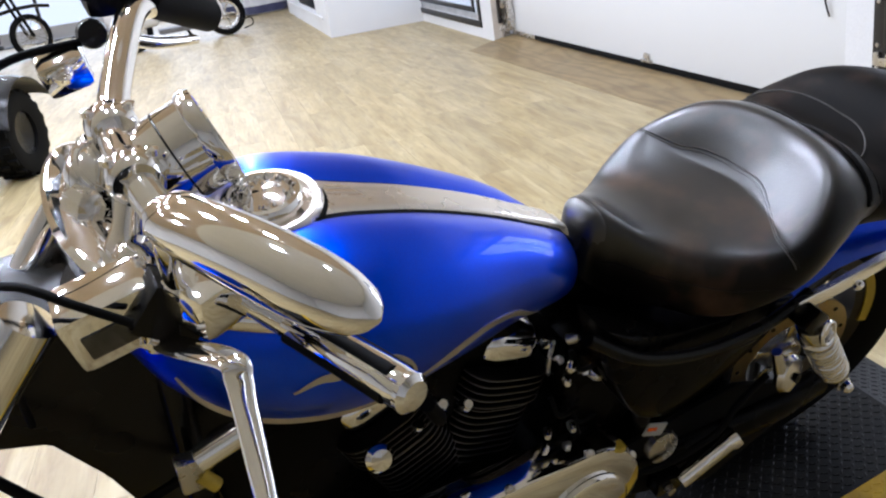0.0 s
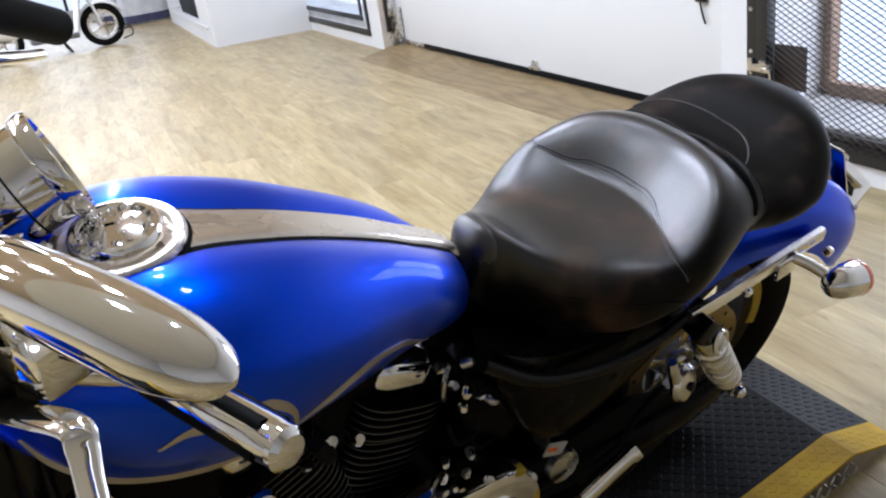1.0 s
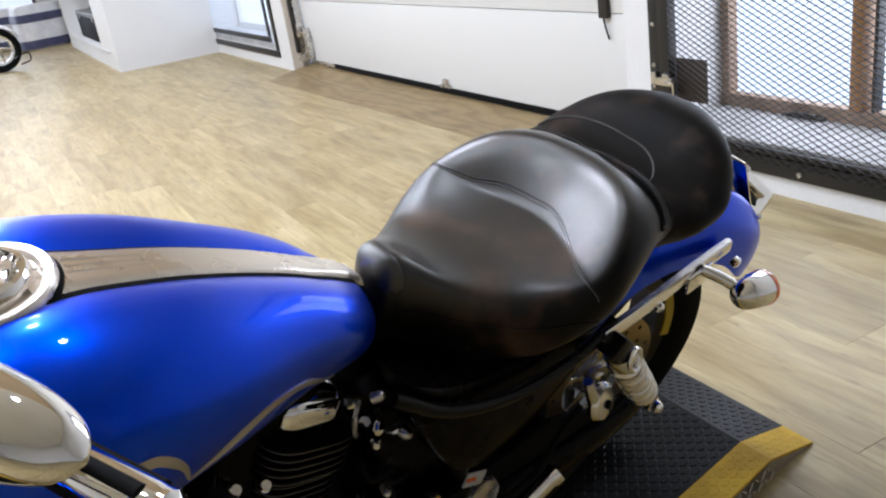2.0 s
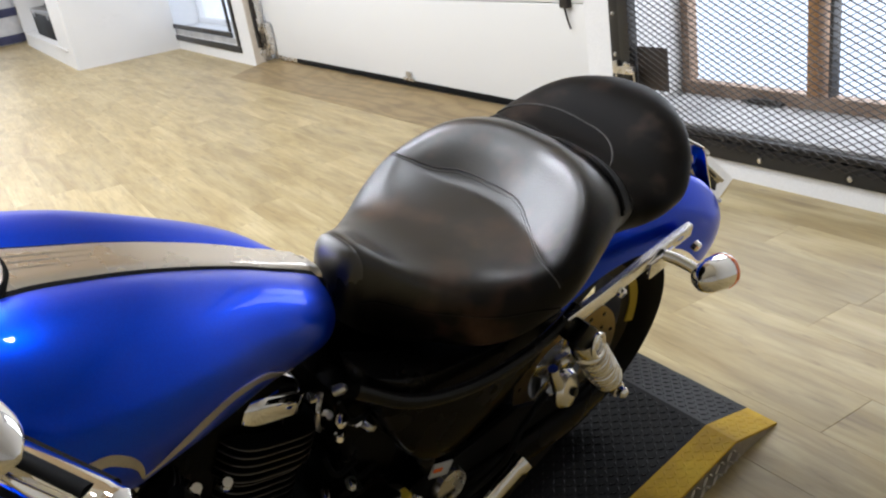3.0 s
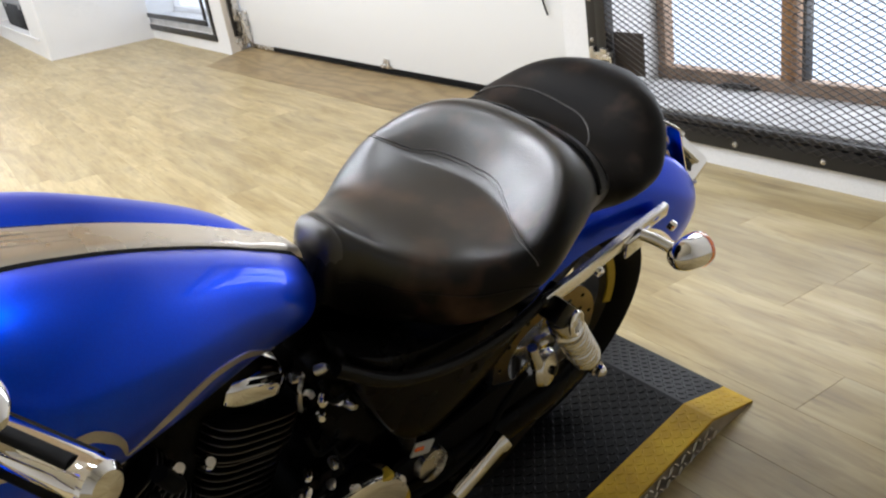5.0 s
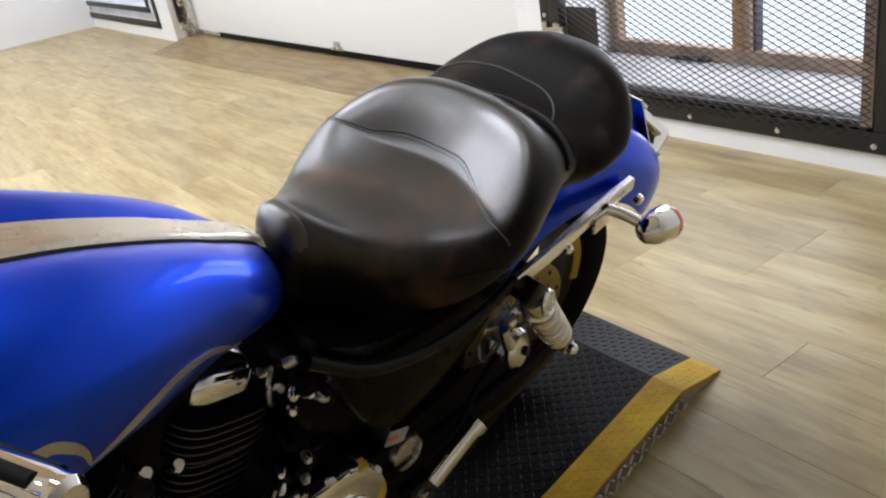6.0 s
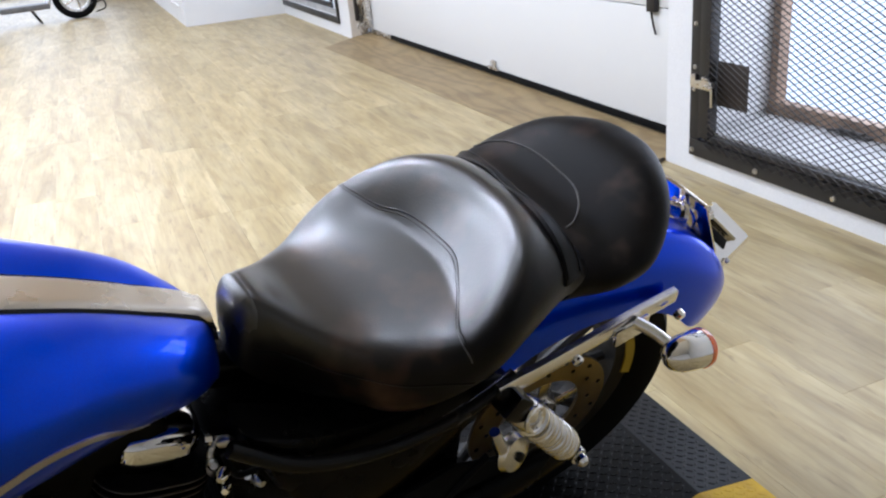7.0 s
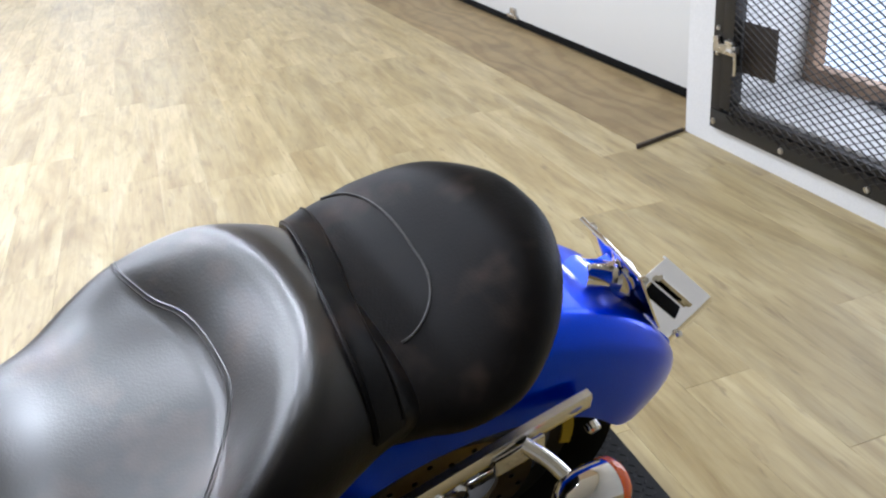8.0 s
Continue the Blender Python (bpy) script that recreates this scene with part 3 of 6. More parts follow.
for y in (1.793, 1.423, 1.046, 0.68, 0.345):
    part("bolt", lathe([(0.0, 0), (0.012, 0.001), (0.010, 0.007), (0.0, 0.010)], (GX, y, 0.106), (-1, 0, 0), 12), SATIN, gate, "round galvanized bolt head")
for z in (0.36, 0.45, 0.62):
    part("bolt", lathe([(0.0, 0), (0.010, 0.001), (0.008, 0.006), (0.0, 0.009)], (GX, 1.79, z), (-1, 0, 0), 12), SATIN, gate, "round galvanized bolt head")
part("latch_plate", span((WX + 0.010, 1.522, 0.305), (WX + 0.014, 1.694, 0.482), 0.001), DARK_RUST, gate, "brown perforated latch plate")
bm = span((GX - 0.03, 1.66, 0.375), (GX - 0.008, 1.755, 0.408), 0.004)
span((GX - 0.032, 1.675, 0.40), (GX - 0.010, 1.715, 0.425), 0.004, bm=bm)
span((GX - 0.02, 1.765, 0.372), (GX, 1.795, 0.425), 0.003, bm=bm)
tube([(GX - 0.028, 1.70, 0.392), (GX - 0.034, 1.655, 0.392), (GX - 0.034, 1.648, 0.38), (GX - 0.034, 1.646, 0.315)], 0.006, 8, 4, bm=bm)
part("latch", bm, SATIN, gate, "pale metal slide latch")


def casement(name, y0, y1, z0, z1, mullions, wood, label, rail=TAN_WOOD):
    w = thing(name, label=label, category="window", kind="structure")
    x0, x1 = 2.032, 2.090
    part("window_sill", span((WX + 0.008, y0, z0 - 0.062), (x0, y1, z0), 0.003), SILL, w, "dusty white sill")
    part("bottom_rail", span((x0, y0, z0 - 0.03), (x1, y1, z0 + 0.055), 0.006), rail, w, "weathered bottom rail")
    part("top_rail", span((x0, y0, z1 - 0.08), (x1, y1, z1), 0.006), wood, w)
    for y in (y0 + 0.03, y1 - 0.03):
        part("stile", span((x0, y - 0.022, z0 + 0.056), (x1, y + 0.022, z1 - 0.081), 0.006), rail, w)
    for y in mullions:
        part("mullion", span((x0 - 0.02, y - 0.024, z0 + 0.056), (x1, y + 0.026, z1 - 0.081), 0.006), wood, w, "orange-brown wooden mullion")
        part("mullion_bead", span((x0, y - 0.070, z0 + 0.056), (x1 - 0.01, y - 0.054, z1 - 0.081), 0.004), BLACK_STEEL, w, "dark weather strip")
    return w


casement("window_2", GATE_Y0, GATE_Y1, 0.192, 2.1, (1.104, ), WINDOW_WOOD, "bright window with brown wooden frame behind the grille")
bm = span((2.0, 1.24, 0.194), (2.030, 1.40, 0.208), 0.003)
tube([(2.0, 1.26, 0.214), (1.99, 1.34, 0.217), (1.99, 1.42, 0.204)], 0.007, 8, bm=bm)
tagged(part("casement_stay", bm, GRILLE), "dark metal casement stay lying on the sill", "window stay")

casement("window_3", SIDE_Y0, SIDE_Y1, 0.225, 2.1, (), BLACK_STEEL, "bright window with dark frame in the white wall", WHITE_WALL)
g = thing("window_guard", label="black steel window guard with pale mesh", category="grille")
for lo, hi in (((7.02, 0.105), (SIDE_Y1 - 0.02, 0.165)), ((7.02, 0.17), (7.085, 2.1)), ((7.20, 0.24), (SIDE_Y1 - 0.1, 0.29)), ((7.20, 0.295), (7.26, 2.1)), ((SIDE_Y1 - 0.10, 0.17), (SIDE_Y1 - 0.04, 2.1))):
    part("frame_bar", span((WX - 0.018, lo[0], lo[1]), (WX - 0.001, hi[0], hi[1]), 0.003), BLACK_STEEL, g)
verts, faces = [], []
for i in range(120):
    z = 0.30 + 0.015 * i
    n = len(verts)
    for y in (7.27, SIDE_Y1 - 0.11):
        verts += [(WX + 0.003, y, z), (WX + 0.003, y, z + 0.006), (WX + 0.008, y, z + 0.006), (WX + 0.008, y, z)]
    faces += [(n, n + 4, n + 5, n + 1), (n + 1, n + 5, n + 6, n + 2), (n + 2, n + 6, n + 7, n + 3), (n + 3, n + 7, n + 4, n)]
me = bpy.data.meshes.new("blind")
me.from_pydata(verts, [], faces)
me.materials.append(CURTAIN)
blind = new("blind", me)
blind.parent = g
tagged(blind, "pale horizontal slats", kind="stuff")

# ---- the white built-in cupboard block with its niche ----
bx0, bx1, by0, by1 = 0.50, WX - 0.002, 9.38, 14.3
bm = span((bx0, by0, 0), (bx1, by1, 0.21))
for lo, hi in (((bx0, by0, 0.21), (bx1, 10.48, 1.1)), ((bx0, 14.2, 0.21), (bx1, by1, 1.1)), ((1.15, 10.48, 0.21), (bx1, 14.2, 1.1)), ((bx0, by0, 1.1), (bx1, by1, TOP - 0.01))):
    span(lo, hi, bm=bm)
tagged(part("built_in_block", bm, SCUFFED, smooth=False), "white painted built-in block with an open niche", "partition", kind="structure")
tagged(part("trim", span((bx0 - 0.02, 9.78, 0.19), (bx0 - 0.002, 14.0, 0.215), 0.003), WHITE_WALL, smooth=False), "white ledge under the niche", "ledge", kind="structure")
machine = thing("tool_chest", pose(0.73, 12.0, 0.21), "black tool chest with grey lid, standing in the white niche", "tool chest")
part("body", loft([[Vector((0.15 * s * u, 1.2 * s * v, z)) for u, v in ((-1, -0.96), (-0.9, -1), (0.9, -1), (1, -0.96), (1, 0.96), (0.9, 1), (-0.9, 1), (-1, 0.96))] for z, s in ((0.0, 0.93), (0.02, 0.97), (0.30, 1.0), (0.31, 0.98))]), RUBBER, machine)
part("lid", block((0.31, 2.36, 0.07), (0, 0, 0.346), 0.02), GREY_PLASTIC, machine, "grey lid")
part("handle", tube([(0, -0.5, 0.38), (0, -0.45, 0.43), (0, 0.45, 0.43), (0, 0.5, 0.38)], 0.018, 10), PLASTIC, machine)
for y in (-0.7, 0.7):
    part("latch", block((0.02, 0.16, 0.06), (-0.158, y, 0.30), 0.006), GREY_PLASTIC, machine)
# ---- the motorcycle ----
BIKE_AT = pose(0.0757, 0.2323, 0.1134, 16.635, -4.144, 11.732)


def axes(x, y, z, rx, ry, rz, size=1.0):
    """Axes of a group of parts, from a place in the hall into the motorcycle's own axes."""
    return BIKE_AT.inverted() @ pose(x, y, z, rx, ry, rz) @ Matrix.Scale(size, 4)


REAR_AXES = axes(0.0262, 0.2743, 0.0454, 17.32, 0.19, 10.39, 1.006)
ENGINE_AXES = axes(0.0125, 0.2533, 0.0645, 17.27, 0.27, 10.45, 0.983)
BAR_AXES = axes(0.0115, 0.2799, 0.0591, 17.75, 0.28, 10.99, 0.987)
FENDER_AXES = axes(0.0654, 0.2353, -0.0034, 15.05, 0.78, 6.1, 1.069)
CAP_AXES = axes(0.037, 0.1921, 0.069, 15.62, 0.19, 5.93, 0.981)
WHEEL_AXES = axes(0.0113, 0.3542, 0.0442, 21.28, 0.08, 5.3, 1.009)
bike = thing("motorcycle", BIKE_AT, "blue and chrome cruiser motorcycle leaning on a tread plate ramp", "motorcycle")

# Tank: rings across the bike, wide and low in the middle, narrow at the seat.
TANK_W = [(-1.104, 0.0200), (-1.079, 0.0684), (-1.019, 0.1351), (-0.919, 0.1722), (-0.809, 0.1618), (-0.709, 0.1270), (-0.629, 0.1003), (-0.589, 0.0634), (-0.577, 0.0304)]
TANK_T = [(-1.104, 0.8882), (-1.079, 0.9226), (-1.019, 0.9475), (-0.919, 0.9548), (-0.809, 0.9202), (-0.709, 0.8716), (-0.629, 0.8207), (-0.589, 0.7840), (-0.577, 0.7730)]
TANK_B = [(-1.104, 0.8523), (-1.079, 0.7967), (-1.019, 0.7410), (-0.919, 0.7204), (-0.809, 0.7237), (-0.709, 0.7147), (-0.629, 0.7019), (-0.589, 0.6912), (-0.577, 0.6737)]
TANK_SET = Vector((-0.0179, 0.0077, -0.0031))


def tank_point(x, a, out=0.0):
    """A point of the tank's skin: a runs from the right (0) over the top (pi/2) to the left (pi)."""
    w, t, b = ease(x, TANK_W) + out, ease(x, TANK_T) + out, ease(x, TANK_B) - out
    c, s = math.cos(a), math.sin(a)
    mid = b + (t - b) * 0.574
    n = 2.454 if s > 0 else 2.162
    y = w * math.copysign(abs(c) ** (2 / n), c)
    z = mid + ((t - mid) if s > 0 else (mid - b)) * math.copysign(abs(s) ** (2 / n), s)
    if s > 0:
        z -= valley(x, y)
    return Vector((x, y, z)) + TANK_SET


def valley(x, y):
    """The groove along the crest in which the console lies."""
    return ease(x, [(-1.10, 0.0), (-1.04, 0.022), (-0.64, 0.022), (-0.585, 0.004)]) * math.exp(-((y / 0.045) ** 2))


def tank_top(x, y):
    w, t, b = ease(x, TANK_W), ease(x, TANK_T), ease(x, TANK_B)
    mid = b + (t - b) * 0.574
    return mid + (t - mid) * max(0.0, 1 - abs(y / w) ** 2.454) ** (1 / 2.454) - valley(x, y)


xs = [-1.104 + 0.527 * (0.5 - 0.5 * math.cos(math.pi * k / 52)) for k in range(53)]
rings = [[tank_point(x, 2 * math.pi * k / 56) for k in range(56)] for x in xs]
tank = part("tank", loft(rings), BLUE, bike, "glossy blue fuel tank")


def tank_ribbon(path, width, out, mat, name, label):
    """A raised painted line on the tank along (x, angle) pairs."""
    line = spline([(x, a, 0) for x, a in path], 10)
    left, right = [], []
    for i, p in enumerate(line):
        here = tank_point(p.x, p.y, out)
        nxt = tank_point(line[min(i + 1, len(line) - 1)].x, line[min(i + 1, len(line) - 1)].y, out)
        prv = tank_point(line[max(i - 1, 0)].x, line[max(i - 1, 0)].y, out)
        way = (nxt - prv).normalized()
        normal = (here - Vector((here.x, 0, 0.82))).normalized()
        side = way.cross(normal).normalized()
        taper = min(1.0, 4 * i / len(line), 4 * (len(line) - 1 - i) / len(line)) * 0.75 + 0.25
        left.append(here + side * width / 2 * taper)
        right.append(here - side * width / 2 * taper)
    rows = [[a - (a - Vector((a.x, 0, 0.8))).normalized() * 0.004, a, b, b - (b - Vector((b.x, 0, 0.8))).normalized() * 0.004] for a, b in zip(left, right)]
    return part(name, loft(rows, closed=False), mat, tank, label)


for mirror in (0, 1):
    def at(x, a):
        return (x, math.pi - a if mirror else a)
    def on(path):
        return [at(x, math.pi + a) for x, a in path]
    tank_ribbon(on([(-0.676, 0.545), (-0.690, 0.45), (-0.720, 0.205), (-0.747, 0.133), (-0.775, 0.12), (-0.801, 0.165), (-0.823, 0.235), (-0.846, 0.305), (-0.866, 0.36)]), 0.0090, 0.0012, GOLD_STRIPE, "stripe", "silver-gold pinstripe")
    tank_ribbon(on([(-0.866, 0.35), (-0.869, 0.16), (-0.879, 0.04), (-0.893, -0.012), (-0.925, -0.005), (-0.9435, 0.0), (-0.9626, 0.01), (-0.984, 0.09)]), 0.0095, 0.0012, GOLD_STRIPE, "stripe", "silver-gold scallop")
    tank_ribbon(on([(-0.872, 0.45), (-0.925, 0.56), (-0.964, 0.53), (-1.003, 0.51), (-1.03, 0.49), (-1.057, 0.45), (-1.072, 0.19)]), 0.011, 0.0012, GOLD_STRIPE, "stripe", "silver-gold lower band")


# Console along the tank's crest, with its rubber edge, and the filler cap dish at its front end.
def console_half(x):
    return ease(x, [(-0.92, 0.050), (-0.89, 0.0425), (-0.86, 0.036), (-0.82, 0.0327), (-0.72, 0.0282), (-0.63, 0.0246), (-0.58, 0.0215)])


def console_strip(extra, lift, mat, name, label, parent, x0=-0.905, x1=-0.572):
    rings = []
    for k in range(49):
        x = x0 + (x1 - x0) * k / 48
        w = console_half(x) + extra
        row = []
        for j in range(-10, 11):
            u = j / 10
            row.append(TANK_SET + Vector((x, w * u, tank_top(x, 0.85 * w) + lift * (1 - abs(u) ** 7))))
        rings.append([row[0] - Vector((0, 0, 0.02)), *row, row[-1] - Vector((0, 0, 0.02))])
    return part(name, loft(rings), mat, parent, label)


console_strip(0.0062, 0.0025, RUBBER, "gasket", "black rubber edge", tank)
console = console_strip(0.0, 0.0095, TAN_CHROME, "console", "brushed chrome tank console", tank)
for y in (-0.3, 0.0, 0.3):
    line = [TANK_SET + Vector((x, y * console_half(x), tank_top(x, 0.85 * console_half(x)) + 0.0093)) for x in (-0.92, -0.89, -0.86, -0.83, -0.80)]
    part("rib", tube(line, (0.0018, 0.0008), 6, 4), TAN_CHROME, console)
CAP = Vector((-0.952, 0.010, 0.934))
CAP_UP = Vector((0.02, 0, 1)).normalized()
part("cap_gasket", lathe([(0.0, -0.03), (0.064, -0.03), (0.064, 0.003), (0.062, 0.005), (0.0, 0.005)], CAP, CAP_UP, 56), RUBBER, tank, "black rubber ring")
part("cap_dish", lathe([(0.0, 0.004), (0.060, -0.004), (0.0605, 0.009), (0.058, 0.0135), (0.054, 0.0145), (0.050, 0.013), (0.047, 0.008), (0.044, 0.007), (0.0, 0.006)], CAP, CAP_UP, 64), TAN_CHROME, tank, "chrome filler dish")
cap = part("fuel_cap", lathe([(0.0, 0.004), (0.042, 0.004), (0.042, 0.018), (0.039, 0.023), (0.034, 0.024), (0.030, 0.021), (0.015, 0.023), (0.0, 0.024)], CAP, CAP_UP, 56), CHROME, tank, "chrome embossed fuel cap")
rng = random.Random(3)
bm = None
for k in range(70):
    r, a = 0.037 * math.sqrt(rng.random()), rng.uniform(0, 6.28)
    bm = lathe([(0.0, 0.0), (rng.uniform(0.002, 0.0045), 0.0), (0.001, rng.uniform(0.0015, 0.004)), (0.0, 0.004)], CAP + Vector((r * math.cos(a), r * math.sin(a), 0.021)), (rng.uniform(-0.5, 0.5), rng.uniform(-0.5, 0.5), 1), 6, bm=bm)
tagged(part("embossing", bm, CHROME, cap), "raised chrome emblem work", kind="stuff")

AXES[0] = None
# ---- seats ----
RIDER_W = [(-0.578, 0.0150), (-0.572, 0.0320), (-0.560, 0.0460), (-0.538, 0.0600), (-0.498, 0.1050), (-0.448, 0.1569), (-0.398, 0.1876), (-0.338, 0.1996), (-0.268, 0.1832), (-0.208, 0.1604), (-0.168, 0.1500), (-0.155, 0.1300)]
RIDER_T = [(-0.578, 0.742), (-0.572, 0.764), (-0.560, 0.780), (-0.540, 0.783), (-0.49, 0.7520), (-0.44, 0.7320), (-0.39, 0.7450), (-0.338, 0.7657), (-0.268, 0.7828), (-0.213, 0.7720), (-0.18, 0.7500), (-0.155, 0.7150)]
RIDER_B = [(-0.578, 0.7000), (-0.55, 0.670), (-0.50, 0.625), (-0.45, 0.5990), (-0.36, 0.6239), (-0.26, 0.6480), (-0.155, 0.6550)]
BACK = [(-0.308, 0.0670), (-0.300, 0.0615), (-0.278, 0.0460), (-0.258, 0.031), (-0.238, 0.015), (-0.220, 0.004), (-0.20, 0.0)]
PAN = [(-0.54, 0.768), (-0.51, 0.7525), (-0.47, 0.7430), (-0.44, 0.7390), (-0.40, 0.7380), (-0.36, 0.7395), (-0.32, 0.7420), (-0.28, 0.7450), (-0.20, 0.7520)]
RIDER_SET = Vector((-0.012, -0.028, 0.030))


def rider_point(x, a, out=0.0):
    w, t, b = ease(x, RIDER_W) + out, ease(x, RIDER_T) + out, ease(x, RIDER_B)
    c, s = math.cos(a), math.sin(a)
    n = 2.92
    y = w * math.copysign(abs(c) ** (2 / n), c)
    z = b + (t - b) * max(s, 0.0) ** (2 / n)
    rise = max(s, 0.0) ** (2 / n)
    y *= 1 - 0.24 * (1 - rise) ** 1.6
    u = y / (0.86 * w)
    k = min(1.0, max(0.0, (x + 0.54) / 0.22))
    k = k * k * (3 - 2 * k)
    if abs(u) < 1:
        # A flat pan in front of the seam, a steep hollow backrest behind it.
        q, f = x + (2.1 if y > 0 else 3.4) * y * y, min(1.0, max(0.0, (x + 0.56) / 0.09))
        pan = (z - out + RIDER_SET.z * k - ease(x, PAN) + 1.1 * y * y) * f * f * (3 - 2 * f)
        back = ease(q, BACK) + max(0.0, -0.308 - q) * 0.9
        near = max(0.0, 0.005 - abs(pan - back)) / 0.005
        z -= (min(pan, back) - near * near * 0.00125) * (1 - abs(u) ** (2.6 if y > 0 else 3.4)) ** 1.2
    return Vector((x, y, z)) + RIDER_SET * k


def pad(point, x0, x1, n, mat, name, parent, label, sides=60):
    rings = []
    for k in range(n + 1):
        x = x0 + (x1 - x0) * (0.5 - 0.5 * math.cos(math.pi * k / n))
        top = [point(x, math.pi * j / sides) for j in range(sides + 1)]
        base = [Vector((p.x, p.y * 0.93, p.z - 0.012)) for p in (top[-1], top[0])]
        rings.append([*top, *base])
    return part(name, loft(rings), mat, parent, label)


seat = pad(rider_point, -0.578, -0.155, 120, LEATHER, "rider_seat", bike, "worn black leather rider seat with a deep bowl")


def on_seat(point, path, radius, mat, name, parent, label, lift=0.001):
    line = [point(x, a, lift) for x, a in ((p.x, p.y) for p in spline([(x, a, 0) for x, a in path], 14))]
    return part(name, tube(line, radius, 6, 1, smooth=False), mat, parent, label)


seam = [(x, math.radians(a)) for x, a in ((-0.336, 34), (-0.337, 50), (-0.323, 67), (-0.304, 78), (-0.296, 88), (-0.300, 95), (-0.320, 103), (-0.345, 113), (-0.364, 124), (-0.372, 138), (-0.370, 152))]
on_seat(rider_point, [(x, a) for x, a in seam], 0.0009, STITCH, "seam", seat, "stitched seam across the bowl", 0.0002)
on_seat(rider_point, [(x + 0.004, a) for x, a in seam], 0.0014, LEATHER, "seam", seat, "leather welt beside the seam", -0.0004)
on_seat(rider_point, [(x, math.radians(a)) for x, a in ((-0.560, 166), (-0.51, 158), (-0.465, 150.5), (-0.43, 152), (-0.40, 157.5), (-0.365, 169))], 0.0013, MATT_LEATHER, "piping", seat, "leather welt along the side", 0.0002)
# Glossier copy of the seat leather, added so the nose shows its highlight.
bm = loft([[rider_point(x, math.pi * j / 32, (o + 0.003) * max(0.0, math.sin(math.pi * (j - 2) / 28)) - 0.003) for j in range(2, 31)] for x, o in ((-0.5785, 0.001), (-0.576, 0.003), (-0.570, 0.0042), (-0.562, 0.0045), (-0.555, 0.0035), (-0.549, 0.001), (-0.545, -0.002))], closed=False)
part("nose_gloss_skin", bm, NOSE_HIGHLIGHT, seat, "glossier leather skin that gives the seat nose its highlight")

PILL_W = [(-0.188, 0.1550), (-0.158, 0.1660), (-0.135, 0.1775), (-0.11, 0.1820), (-0.07, 0.1790), (-0.02, 0.1491), (0.02, 0.1070), (0.045, 0.0598), (0.055, 0.0180)]
PILL_T = [(-0.188, 0.702), (-0.158, 0.702), (-0.135, 0.702), (-0.11, 0.704), (-0.07, 0.7180), (-0.02, 0.7419), (0.02, 0.7420), (0.045, 0.7286), (0.055, 0.6943)]
PILL_B = [(-0.188, 0.640), (-0.158, 0.640), (-0.10, 0.640), (0.0, 0.640), (0.055, 0.640)]
PERCH = Vector((-0.0144, -0.0195, 0.0513))

def pillion_point(x, a, out=0.0):
    w, t, b = ease(x, PILL_W) + out, ease(x, PILL_T) + out, ease(x, PILL_B)
    c, s = math.cos(a), math.sin(a)
    rise = max(s, 0.0) ** (2 / 2.97)
    return PERCH + Vector((x, w * math.copysign(abs(c) ** (2 / 2.97), c) * (1 - 0.16 * (1 - rise) ** 1.6), b + (t - b) * rise))


pillion = pad(pillion_point, -0.188, 0.055, 60, MATT_LEATHER, "pillion_seat", bike, "black leather pillion seat")


# The strap lies tight over the dip between the two pads.
HUMP = {}
for point, x0, x1 in ((rider_point, -0.30, -0.155), (pillion_point, -0.188, -0.05)):
    for i in range(61):
        for j in range(121):
            p = point(x0 + (x1 - x0) * i / 60, math.pi * j / 120)
            key = (round(p.x / 0.006), round(math.degrees(math.atan2(p.z - 0.66, p.y)) / 4))
            HUMP[key] = max(HUMP.get(key, 0.0), math.hypot(p.y, p.z - 0.66))


def strap_point(x, a, out=0.0):
    """A place on the strap: x along the seat at its crest, a round from the far side to the near side."""
    x += (0.034 if a > math.pi / 2 else 0.022) * math.cos(a)
    deg, total, weight = math.degrees(a), 0.0, 0.0
    for k in range(round(x / 0.006) - 6, round(x / 0.006) + 7):
        for d in range(round(deg / 4) - 5, round(deg / 4) + 6):
            r = HUMP.get((k, d))
            if r is not None:
                w = math.exp(-((k * 0.006 - x) / 0.020) ** 2 - ((d * 4 - deg) / 10.0) ** 2)
                total, weight = total + w * r, weight + w
    r = total / max(weight, 1e-6) + 0.004 + out
    return Vector((x, r * math.cos(a), 0.66 + r * math.sin(a)))


bm = loft([[strap_point(x, math.radians(4 + 150 * j / 60), o) for j in range(61)] for x, o in ((-0.2005, -0.020), (-0.201, -0.001), (-0.199, 0.0010), (-0.194, 0.0020), (-0.174, 0.0020), (-0.169, 0.0010), (-0.167, -0.001), (-0.1675, -0.020))], closed=False)
part("strap", bm, MATT_LEATHER, pillion, "black leather strap across the seat")
for x in (-0.1975, -0.1705):
    on_seat(strap_point, [(x, math.radians(a)) for a in (6, 40, 70, 90, 110, 135, 152)], 0.0011, MATT_LEATHER, "strap_edge", pillion, "stitched strap edge", 0.0018)
arc = [(x, math.radians(a)) for x, a in ((-0.112, 36), (-0.0958, 48), (-0.0851, 62), (-0.0802, 76), (-0.081, 86), (-0.0860, 91.5), (-0.093, 95.5), (-0.104, 99.5), (-0.118, 103), (-0.133, 106), (-0.147, 108))]
on_seat(pillion_point, arc, 0.0013, STITCH, "seam", pillion, "curved stitched seam")

# ---- rear fender, struts, shocks, lamps ----
AXES[0] = FENDER_AXES
AXLE = Vector((-0.092, 0.0, 0.330))


